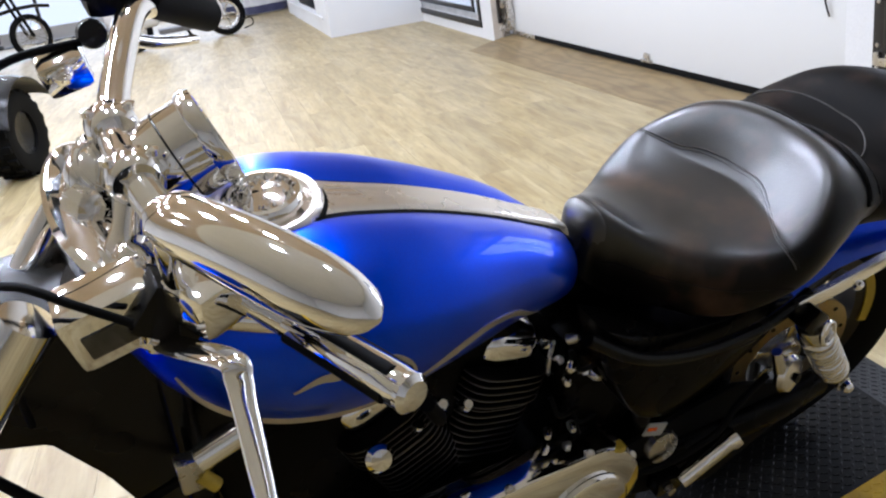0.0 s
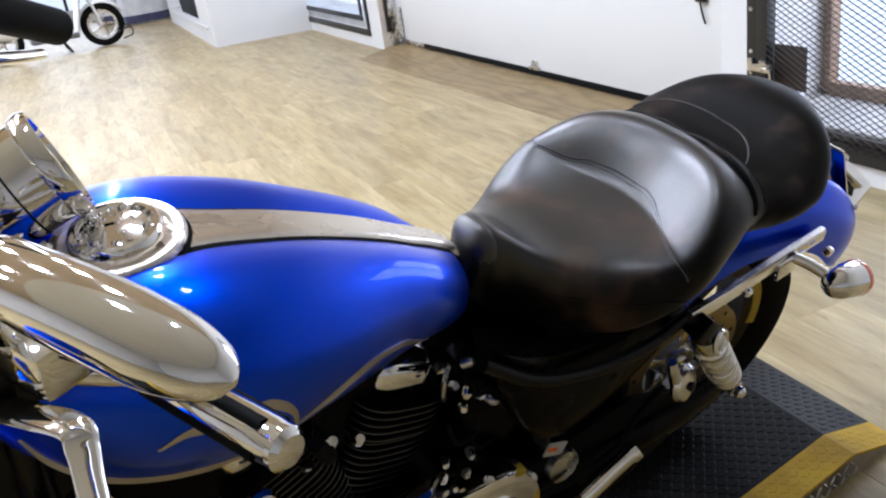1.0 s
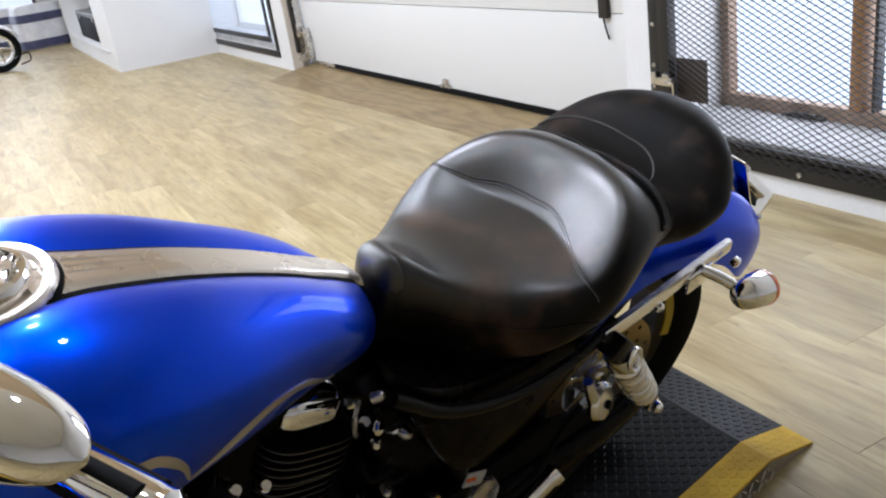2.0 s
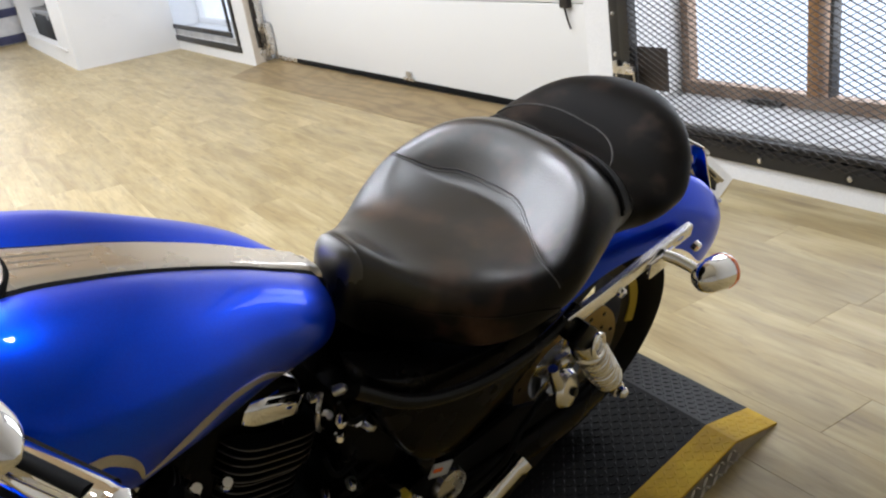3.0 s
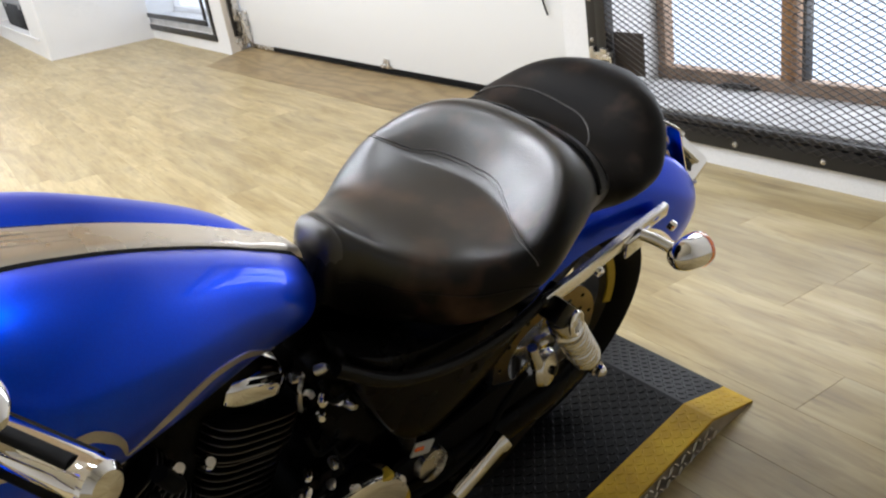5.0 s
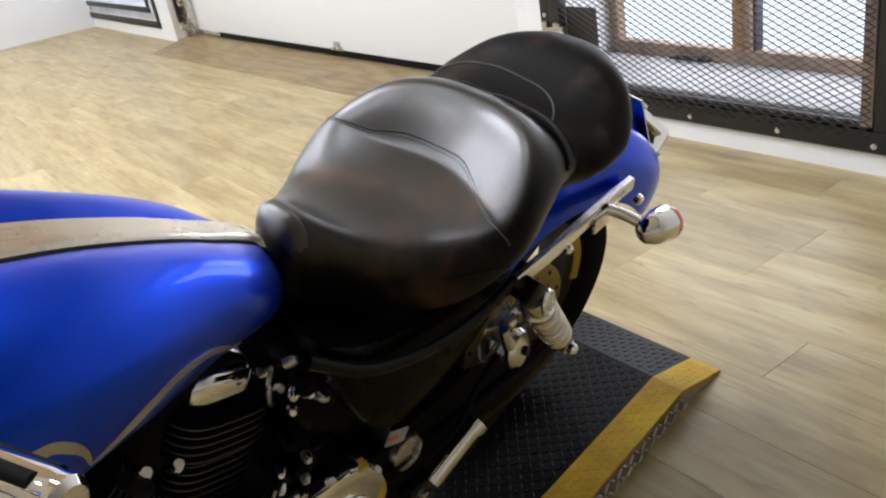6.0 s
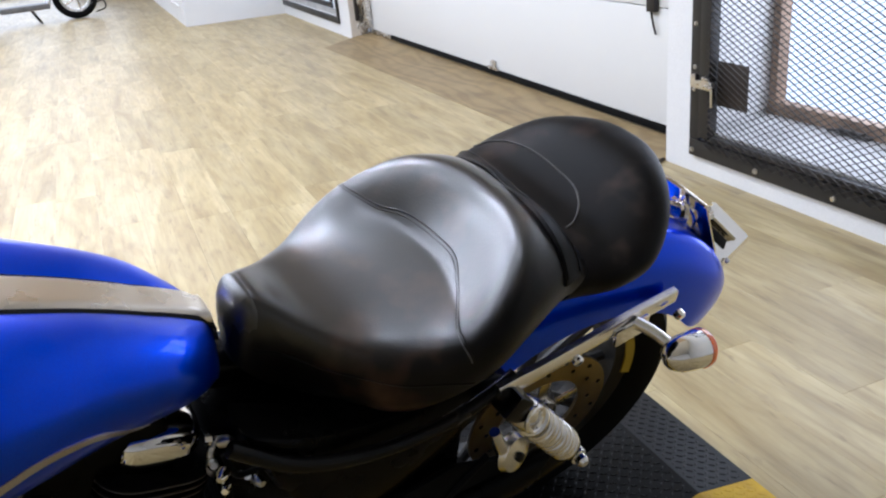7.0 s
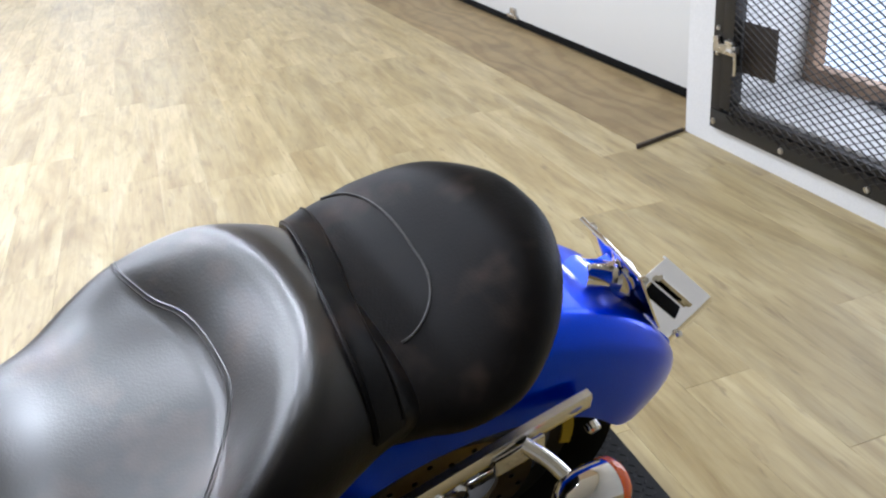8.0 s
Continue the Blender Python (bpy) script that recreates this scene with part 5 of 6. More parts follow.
for side in (-1, 1):
    part("fork_cap", lathe([(0.0, 0.0), (0.024, 0.0), (0.024, 0.016), (0.018, 0.024), (0.0, 0.026)], (-1.108, side * 0.105, 0.965), (0.45, 0, 0.9), 24), CHROME, tree)
    part("riser", lathe([(0.0, 0.0), (0.022, 0.0), (0.019, 0.02), (0.019, 0.06), (0.024, 0.068), (0.0, 0.07)], (-1.100, side * 0.05, 0.965), (0.2, 0, 1), 24), CHROME, tree, "chrome handlebar riser")
    part("bar_clamp", lathe([(0.0, -0.018), (0.022, -0.018), (0.026, -0.012), (0.026, 0.012), (0.022, 0.018), (0.0, 0.018)], (-1.087, side * 0.05, 1.025), (0, 1, 0), 28), CHROME, tree)
    for dx in (-0.02, 0.02):
        part("clamp_bolt", lathe([(0.0, 0.0), (0.006, 0.0), (0.006, 0.006), (0.0, 0.008)], (-1.087 + dx, side * 0.05, 1.043), (0.1, 0, 1), 10), CHROME, tree)
nut = part("stem_nut", lathe([(0.0, 0.0), (0.024, 0.0), (0.024, 0.014), (0.016, 0.022), (0.0, 0.024)], (-1.132, 0, 0.975), (0.35, 0, 1), 6), CHROME, tree)
head = part("headlamp", lathe([(0.0, 0.0), (0.045, 0.004), (0.065, 0.03), (0.077, 0.075), (0.0735, 0.105), (0.082, 0.112), (0.0, 0.115)], (-1.235, 0, 0.900), (-1, 0, -0.05), 48), CHROME, bike, "chrome headlamp shell")
pod = part("indicator_pod", lathe([(0.0, -0.034), (0.018, -0.032), (0.031, -0.020), (0.036, 0.0), (0.034, 0.014), (0.026, 0.022), (0.0, 0.026)], (-1.112, 0.030, 0.985), (0.5, -0.4, 0.75), 32), CHROME, bike, "round chrome indicator pod")
part("pod_rim", torus(0.031, 0.004, (-1.104, 0.024, 0.997), (0.5, -0.4, 0.75), 32, 8), CHROME, pod)
part("headlamp_glass", lathe([(0.0, 0.110), (0.082, 0.110), (0.070, 0.122), (0.0, 0.130)], (-1.235, 0, 0.900), (-1, 0, -0.05), 48), GLASS_DARK, head)
part("handlebar", tube([(-1.012, -0.235, 0.968), (-1.045, -0.185, 0.985), (-1.072, -0.12, 1.005), (-1.087, -0.05, 1.025), (-1.090, 0.0, 1.027), (-1.086, 0.05, 1.025), (-1.068, 0.12, 1.036), (-1.022, 0.24, 1.062), (-0.985, 0.31, 1.045)], 0.0165, 20), CHROME, bike, "chrome handlebar")

# Gauge: a chrome cup that faces the rider.
GA, GD = Vector((-1.086, 0.004, 0.984)), Vector((0.93, 0.0, 0.37)).normalized()
gauge = part("gauge", lathe([(0.0, 0.0), (0.026, 0.0), (0.040, 0.008), (0.0465, 0.026), (0.048, 0.050), (0.048, 0.078), (0.0515, 0.082), (0.0525, 0.090), (0.050, 0.096), (0.046, 0.096), (0.044, 0.090), (0.0, 0.090)], GA, GD, 56), CHROME, bike, "chrome gauge cup")
part("gauge_seam", torus(0.0478, 0.0012, GA + GD * 0.052, GD, 56, 6), PLASTIC, gauge, "dark joint line")
part("gauge_glass", lathe([(0.0, 0.0905), (0.0435, 0.0905), (0.0435, 0.0925), (0.0, 0.094)], GA, GD, 48), GLASS_DARK, gauge)
part("gauge_bracket", block((0.05, 0.05, 0.02), GA + Vector((-0.01, 0, -0.02)), 0.006), CHROME, gauge)
for k, (dx, dy) in enumerate(((-0.01, -0.03), (0.012, -0.036), (0.03, -0.034))):
    part("indicator_lamp", lathe([(0.0, 0.0), (0.006, 0.0), (0.005, 0.005), (0.0, 0.007)], (-1.064 + dx, dy - 0.01, 0.966), (0.4, -0.3, 1), 12), CHROME, gauge)

# Near grip: chrome with two rubber inlays, a rounded end.
G0, G1 = Vector((-1.000, -0.188, 0.923)), Vector((-0.951, -0.330, 0.940))
GW = (G1 - G0).normalized()
grip = part("grip", lathe([(0.0, 0.0), (0.0165, 0.0), (0.018, 0.004), (0.018, 0.142), (0.0165, 0.150), (0.0, 0.152)], G0, GW, 40), CHROME, bike, "chrome hand grip with rubber inlays")
up = (Vector((0, 0, 1)) - GW * GW.z).normalized()
across = GW.cross(up)
for k in range(4):
    a = radians(90 * k + 10)
    d = up * math.cos(a) + across * math.sin(a)
    part("inlay", tube([G0 + GW * 0.012 + d * 0.0145, G0 + GW * 0.138 + d * 0.0145], 0.0066, 12), RUBBER, grip, "black rubber inlay")
part("grip_end", lathe([(0.0, 0.150), (0.0180, 0.150), (0.0180, 0.155), (0.013, 0.160), (0.0, 0.161)], G0, GW, 40), CHROME, grip, "chrome end cap")
part("bar_end", tube([(-1.085, -0.165, 0.955), (-1.045, -0.175, 0.935), G0 + GW * 0.004], 0.0125, 16), CHROME, grip, "chrome bar under the switch box")
# Far grip, black, and its lever assembly.
F0, F1 = Vector((-0.998, 0.290, 1.062)), Vector((-0.905, 0.395, 0.985))
far_grip = part("grip", tube([F0, F1], 0.023, 24), RUBBER, bike, "black hand grip")
part("brake_reservoir", block((0.075, 0.08, 0.05), (-1.03, 0.30, 1.078), 0.014), PLASTIC, far_grip, "black brake reservoir")
part("brake_lever", tube([(-1.035, 0.255, 1.030), (-1.0, 0.275, 1.010), (-0.965, 0.30, 0.995), (-0.940, 0.32, 0.985)], (0.009, 0.006), 10), CHROME, far_grip, "chrome brake lever")
far_box = part("switch_box", block((0.055, 0.05, 0.042), (-1.108, 0.25, 1.008), 0.010, Matrix.Rotation(radians(-12), 3, "Y")), CHROME, bike, "chrome switch box")
part("brake_hose", tube([(-1.24, 0.22, 1.006), (-1.16, 0.258, 1.028), (-1.07, 0.254, 1.036)], 0.0050, 10), RUBBER, far_box, "black brake hose")
part("banjo", lathe([(0.0, -0.012), (0.016, -0.012), (0.018, 0.0), (0.016, 0.012), (0.0, 0.014)], (-1.068, 0.254, 1.043), (0, -1, 0.3), 20), PLASTIC, far_box, "black hose end")

# Clutch side: perch, lever, switch box, cable.
perch = part("clutch_perch", block((0.055, 0.055, 0.045), (-1.066, -0.195, 0.985), 0.010, Matrix.Rotation(radians(25), 3, "Z")), CHROME, bike, "chrome clutch perch")
pts = spline([(-1.128, -0.135, 0.915), (-1.120, -0.147, 0.921), (-1.097, -0.218, 0.958), (-1.072, -0.274, 0.982), (-1.071, -0.290, 0.976), (-1.074, -0.31, 0.968), (-1.082, -0.37, 0.950), (-1.084, -0.385, 0.946)], 7)
rings = []
for i, p in enumerate(pts):
    q, r = pts[min(i + 1, len(pts) - 1)], pts[max(i - 1, 0)]
    way = (q - r).normalized()
    side = way.cross(Vector((0, 0, 1))).normalized()
    k = i / (len(pts) - 1)
    w, h = 0.0085 * (1 - k) ** 0.7 + 0.0062, 0.0045 + 0.001 * k
    if k > 0.94:
        w, h = 0.0085, 0.0075
    rings.append([p + side * (w * math.cos(a)) + Vector((0, 0, h * math.sin(a))) for a in (2 * math.pi * j / 14 for j in range(14))])
part("clutch_lever", loft(rings), CHROME, perch, "chrome clutch lever")
part("lever_pivot", lathe([(0.0, -0.010), (0.013, -0.010), (0.013, 0.010), (0.0, 0.012)], (-1.112, -0.165, 0.935), (0, 0, 1), 20), CHROME, perch)
box = part("switch_box", block((0.085, 0.058, 0.060), (-1.140, -0.140, 0.955), 0.010, Matrix.Rotation(radians(-12), 3, "Y")), CHROME, bike, "chrome switch box with dark window")
part("box_window", block((0.052, 0.003, 0.026), (-1.142, -0.1695, 0.952), 0.002, Matrix.Rotation(radians(-12), 3, "Y")), GLASS_DARK, box, "dark window")
part("bracket_plate", block((0.060, 0.034, 0.050), (-1.094, -0.168, 0.962), 0.003, Matrix.Rotation(radians(38), 3, "Y")), PLASTIC, box, "black bracket")
post = part("mirror_stem", tube([(-1.080, -0.190, 0.998), (-1.090, -0.205, 1.020), (-1.094, -0.235, 1.070), (-1.094, -0.224, 1.098)], (0.009, 0.008), 14), CHROME, bike, "chrome mirror stem")
part("stem_nut", lathe([(0.0, 0.0), (0.014, 0.0), (0.014, 0.012), (0.0, 0.013)], (-1.082, -0.192, 0.998), (-0.3, -0.3, 1), 6), CHROME, post)
part("clutch_cable", tube([(-1.128, -0.185, 0.972), (-1.165, -0.170, 0.995), (-1.205, -0.13, 1.0), (-1.235, -0.09, 0.96), (-1.24, -0.08, 0.80)], 0.004, 10), RUBBER, bike, "black clutch cable")
part("throttle_cable", tube([(-1.06, 0.25, 1.085), (-1.15, 0.22, 1.14), (-1.27, 0.14, 1.10), (-1.33, 0.04, 0.90)], 0.0055, 10), RUBBER, bike, "black throttle cable")
part("low_cable", tube([(-1.30, -0.09, 0.78), (-1.24, -0.11, 0.70), (-1.18, -0.10, 0.655), (-1.08, -0.06, 0.64)], 0.006, 10), RUBBER, bike, "black loom")


def mirror_shell(a, b, face, parent, shell, glass, label):
    """A teardrop mirror from its stem end a to its tip b, its back towards face."""
    a, b, face = Vector(a), Vector(b), Vector(face).normalized()
    way = (b - a).normalized()
    face = (face - way * face.dot(way)).normalized()
    side = way.cross(face)
    n = (b - a).length
    rings = []
    for k in range(37):
        u = 0.5 - 0.5 * math.cos(math.pi * k / 36)
        w = ease(u, [(0.0, 0.012), (0.06, 0.021), (0.3, 0.025), (0.6, 0.026), (0.80, 0.024), (0.92, 0.018), (0.98, 0.010), (1.0, 0.002)])
        t = ease(u, [(0.0, 0.006), (0.15, 0.019), (0.5, 0.029), (0.8, 0.026), (0.95, 0.015), (1.0, 0.003)])
        ring = []
        for j in range(40):
            q = 2 * math.pi * j / 40
            c, s = math.cos(q), math.sin(q)
            ring.append(a + way * (n * u) + side * (w * c) + face * (t * s if s > 0 else 0.35 * t * s))
        rings.append(ring)
    ob = part("mirror", loft(rings), shell, parent, label)
    rings = []
    for k in range(15):
        u = 0.16 + 0.76 * k / 14
        w = 0.86 * ease(u, [(0.0, 0.012), (0.06, 0.021), (0.3, 0.025), (0.6, 0.026), (0.80, 0.024), (0.92, 0.018), (0.98, 0.010), (1.0, 0.002)])
        rings.append([a + way * (n * u) + side * (w * v) - face * (0.0085 - 0.002 * v * v) for v in (-1, -0.5, 0, 0.5, 1)])
    part("mirror_glass", loft(rings, closed=False), glass, ob, "mirror glass")
    return ob


mirror_shell((-1.094, -0.224, 1.098), (-1.003, -0.408, 1.100), (-0.15, -0.55, 0.85), post, CHROME, CHROME, "teardrop chrome mirror")
far_post = part("mirror_stem", tube([(-1.03, 0.29, 1.09), (-1.05, 0.35, 1.15), (-1.045, 0.42, 1.23)], (0.009, 0.008), 14), PLASTIC, bike, "black mirror stem")
mirror_shell((-1.045, 0.42, 1.230), (-0.90, 0.44, 1.215), (-0.2, -0.9, 0.3), far_post, PLASTIC, GLASS_DARK, "teardrop black mirror")
fw = wheel("front_wheel", (-1.63, 0, 0.330), 0.330, 0.110, -1, "black tyre on a silver cast front wheel")
arcs = [radians(-40 + 130 * k / 30) for k in range(31)]
rows = []
for a in arcs:
    ring = []
    for j in range(17):
        u = -1 + 2 * j / 16
        r = 0.352 - 0.05 * max(0, (abs(u) - 0.35) / 0.65) ** 2
        ring.append(Vector((-1.63 + r * math.sin(a), 0.075 * u, 0.33 + r * math.cos(a))))
    rows.append(ring)
bm = loft(rows, closed=False)
bmesh.ops.solidify(bm, geom=bm.faces[:], thickness=0.003)
part("front_fender", bm, BLUE, bike, "glossy blue front fender")
horn = part("horn", lathe([(0.0, 0.0), (0.017, 0.0), (0.019, 0.010), (0.014, 0.016), (0.0, 0.018)], (-0.900, -0.120, 0.600), (0, -1, 0.5), 28), CHROME, bike, "chrome horn cover")
part("regulator", tube([(-1.100, -0.100, 0.690), (-1.045, -0.105, 0.715)], 0.016, 16), CHROME, bike, "chrome cylinder on the frame")
part("regulator_mount", block((0.03, 0.02, 0.05), (-1.112, -0.10, 0.675), 0.004), SATIN, bike, "metal mounting tab")
part("yellow_sleeve", tube([(-1.105, -0.105, 0.672), (-1.09, -0.110, 0.650)], 0.009, 10), YELLOW_TAG, bike, "yellow wire sleeve")
AXES[0] = CAP_AXES
# Made-up black block, outline fitted to the dark area in the camera's view.
part("head_filler", prism([(-1.30, 0.86), (-1.31, 0.745), (-1.235, 0.722), (-1.195, 0.65), (-1.160, 0.55), (-1.13, 0.40), (-1.02, 0.40), (-1.02, 0.74), (-1.14, 0.88)], -0.085, 0.085, bevel=0.012), PLASTIC, bike, "black filler block for the dark area round the steering head and downtubes")
AXES[0] = None
# ---- things at the far side of the hall ----


def cast_wheel(name, parent, at, axis_turn, radius, width, spokes, label):
    """A tyre with a cast rim, its axle turned about the upright by some degrees."""
    m = pose(at[0], at[1], at[2], 0, 0, axis_turn) @ pose(0, 0, 0, 90, 0, 0)

    def put(bm):
        bmesh.ops.transform(bm, matrix=m, verts=bm.verts)
        return bm

    rim_r = radius * 0.68
    w = part(name, put(torus((radius + rim_r) / 2, (radius - rim_r) / 2, sides=56, ring=14, squash=width / (radius - rim_r))), RUBBER, parent, label)
    part("rim", put(lathe([(rim_r * 0.86, -width * 0.32), (rim_r * 1.02, -width * 0.36), (rim_r * 1.02, width * 0.36), (rim_r * 0.86, width * 0.32)], sides=48)), SATIN, w, "silver rim")
    part("hub", put(lathe([(0.0, -width * 0.5), (0.030, -width * 0.5), (0.045, -0.02), (0.045, 0.02), (0.030, width * 0.5), (0.0, width * 0.5)], sides=20)), SATIN, w)
    for k in range(spokes):
        a = 2 * math.pi * k / spokes
        d, e = Vector((math.cos(a), math.sin(a), 0)), Vector((-math.sin(a), math.cos(a), 0))
        part("spoke", put(tube([d * 0.03 + e * 0.012, d * rim_r * 0.6 + e * 0.004, d * rim_r * 0.92 - e * 0.02], (0.014, 0.011), 8, 5)), SATIN, w)
    return w


# White scooter, its front wheel towards the hall.
scooter = thing("scooter", pose(-0.62, 12.15, 0, 0, 0, 8), "white scooter with silver five-spoke wheel, parked on the floor", "scooter")
cast_wheel("front_wheel", scooter, (0, 0, 0.295), -6, 0.295, 0.10, 5, "black tyre on a silver five-spoke rim")
for y in (-0.075, 0.075):
    part("fork_leg", tube([(-0.02, y, 0.30), (-0.08, y, 0.55), (-0.16, y * 0.6, 0.85)], 0.020, 12), SCOOTER_WHITE, scooter, "white fork leg")
rows = []
for k in range(21):
    a = radians(-62 + 130 * k / 20)
    rows.append([Vector((0.335 * math.sin(a) * (1 - 0.02 * j * j / 9), 0.075 * j / 3, 0.30 + (0.335 - 0.045 * (j / 3) ** 2) * math.cos(a))) for j in range(-3, 4)])
bm = loft(rows, closed=False)
bmesh.ops.solidify(bm, geom=bm.faces[:], thickness=0.004)
part("fender", bm, SCOOTER_WHITE, scooter, "white front fender")
bm = loft([[Vector((x + 0.03 * math.cos(a), 0.20 * s * math.sin(a), z)) for a in (2 * math.pi * k / 24 for k in range(24))] for x, z, s in ((-0.36, 0.22, 0.6), (-0.32, 0.40, 0.9), (-0.24, 0.70, 1.0), (-0.17, 0.95, 0.8), (-0.15, 1.02, 0.4))])
part("leg_shield", bm, SCOOTER_WHITE, scooter, "white leg shield")
part("floorboard", block((0.62, 0.30, 0.07), (-0.66, 0, 0.22), 0.02), GREY_PLASTIC, scooter, "grey floorboard")
bm = loft([[Vector((x, 0.16 * s * math.copysign(abs(math.cos(a)) ** 0.7, math.cos(a)), 0.52 + 0.22 * s * math.copysign(abs(math.sin(a)) ** 0.7, math.sin(a)))) for a in (2 * math.pi * k / 24 for k in range(24))] for x, s in ((-0.92, 0.6), (-0.98, 0.95), (-1.25, 1.05), (-1.55, 0.8), (-1.66, 0.3))])
part("rear_body", bm, SCOOTER_WHITE, scooter, "white rear body")
part("seat", block((0.62, 0.26, 0.10), (-1.22, 0, 0.79), 0.04), LEATHER, scooter, "black seat")
part("handlebar", tube([(-0.22, -0.33, 1.08), (-0.18, -0.12, 1.06), (-0.18, 0.12, 1.06), (-0.22, 0.33, 1.08)], 0.016, 10), PLASTIC, scooter, "black handlebar")
part("centre_stand", tube([(-0.58, 0.14, 0.18), (-0.50, 0.16, 0.02), (-0.50, -0.16, 0.02), (-0.58, -0.14, 0.18)], 0.012, 8, 2), PLASTIC, scooter, "black stand")
part("brake_cable", tube([(0.16, -0.06, 0.16), (0.34, -0.07, 0.20), (0.36, -0.06, 0.10), (0.22, -0.06, 0.06)], 0.010, 8), PLASTIC, scooter, "black looped cable")
cast_wheel("rear_wheel", scooter, (-1.32, 0, 0.27), -6, 0.27, 0.11, 5, "black tyre on a silver five-spoke rim")


def wrapped_sack(x, y, turn, w, d, h, label):
    """A plastic-wrapped sack standing on the floor, with dark printed bands."""
    sack = thing("wrapped_sack", pose(x, y, 0, 0, 0, turn), label, "sack", "wrapped sacks")
    rng = random.Random(int(100 * y) + int(w * 1000))
    waves = [(rng.uniform(4, 9), rng.uniform(0, 6)) for _ in range(3)]

    def ring(z, s, out=0.0):
        pts = []
        for k in range(40):
            a = 2 * math.pi * k / 40
            r = 1 + 0.025 * sum(math.sin(f * a + p + 9 * z) for f, p in waves)
            pts.append(Vector(((w / 2 + out) * s * r * math.copysign(abs(math.cos(a)) ** 0.5, math.cos(a)), (d / 2 + out) * s * r * math.copysign(abs(math.sin(a)) ** 0.5, math.sin(a)), z)))
        return pts

    heights = [(0.0, 0.93), (0.02, 1.0), (h * 0.25, 1.02), (h * 0.5, 1.0), (h * 0.75, 1.01), (h - 0.03, 0.97), (h, 0.85)]
    part("wrap", loft([ring(z, s) for z, s in heights]), SACK, sack, "white plastic wrap")
    part("print_band", loft([ring(z, 1.0, 0.012) for z in (0.02, 0.06, 0.12, 0.155)], caps=False), NAVY, sack, "navy printed band")
    part("print_band", loft([ring(z, 1.0, 0.012) for z in (h * 0.62, h * 0.72, h * 0.80)], caps=False), NAVY, sack, "navy printed band")
    return sack


wrapped_sack(0.16, 15.25, 12, 0.75, 0.55, 0.72, "white plastic-wrapped sack with navy printing on the floor")
wrapped_sack(-0.25, 16.3, -8, 0.70, 0.6, 0.70, "white plastic-wrapped sack with navy printing behind another")

# Dirt bike, only its front end shows.
dirt = thing("dirt_bike", pose(-3.62, 14.0, 0, 0, 0, 20), "black dirt bike with wire-spoked wheel, parked far off", "motorcycle")
tyre = part("front_wheel", lathe([(0.27, -0.03), (0.31, -0.045), (0.345, -0.03), (0.35, 0.0), (0.345, 0.03), (0.31, 0.045), (0.27, 0.03)], (0, 0, 0.35), (0.35, -1, 0), 48), RUBBER, dirt, "black knobby tyre")
part("rim", lathe([(0.25, -0.02), (0.275, -0.022), (0.275, 0.022), (0.25, 0.02)], (0, 0, 0.35), (0.35, -1, 0), 48), SATIN, tyre, "silver rim")
ax = Vector((0.35, -1, 0)).normalized()
sx, sz = Vector((1, 0.35, 0)).normalized(), Vector((0, 0, 1))
for k in range(20):
    a = 2 * math.pi * k / 20
    part("spoke", tube([Vector((0, 0, 0.35)) + ax * (0.03 if k % 2 else -0.03) + (sx * math.cos(a + 0.5) + sz * math.sin(a + 0.5)) * 0.03, Vector((0, 0, 0.35)) + (sx * math.cos(a) + sz * math.sin(a)) * 0.255], 0.004, 5), SATIN, tyre)
part("hub", lathe([(0.0, -0.05), (0.045, -0.05), (0.045, 0.05), (0.0, 0.05)], (0, 0, 0.35), (0.35, -1, 0), 20), SATIN, tyre)
for o in (-0.09, 0.09):
    part("fork_leg", tube([ax * o + Vector((0.0, 0, 0.35)), ax * o + Vector((-0.12, -0.04, 0.72)), ax * o + Vector((-0.22, -0.08, 1.05))], 0.026, 12), PLASTIC, dirt, "black fork leg")
bm = loft([[Vector((x, 0.06 * math.cos(t) + 0.35 * x, z + 0.03 * math.sin(t))) for t in (2 * math.pi * k / 12 for k in range(12))] for x, z in ((0.42, 0.76), (0.2, 0.80), (-0.1, 0.80), (-0.4, 0.76))])
part("fender", bm, PLASTIC, dirt, "black high fender")
part("frame", tube([(-0.22, -0.08, 1.0), (-0.5, -0.2, 0.75), (-0.75, -0.28, 0.35), (-1.2, -0.42, 0.45)], 0.05, 12), PLASTIC, dirt, "black frame")
part("engine", block((0.40, 0.24, 0.36), (-0.72, -0.26, 0.50), 0.05, Matrix.Rotation(radians(20), 3, "Z")), ENGINE_BLACK, dirt, "dark engine")
part("seat", block((0.75, 0.16, 0.10), (-1.0, -0.34, 0.92), 0.04, Matrix.Rotation(radians(20), 3, "Z")), LEATHER, dirt, "black seat")
tyre = part("rear_wheel", lathe([(0.25, -0.04), (0.29, -0.06), (0.325, -0.04), (0.33, 0.0), (0.325, 0.04), (0.29, 0.06), (0.25, 0.04)], (-1.4, -0.49, 0.33), (0.35, -1, 0), 48), RUBBER, dirt, "black knobby tyre")
part("rim", lathe([(0.23, -0.02), (0.255, -0.022), (0.255, 0.022), (0.23, 0.02)], (-1.4, -0.49, 0.33), (0.35, -1, 0), 48), SATIN, tyre, "silver rim")

# Quad bike: knobby tyres under a black body.
quad = thing("quad_bike", pose(-2.62, 5.0, 0, 0, 0, 75), "black quad bike with knobby tyres, parked on the floor", "quad bike")


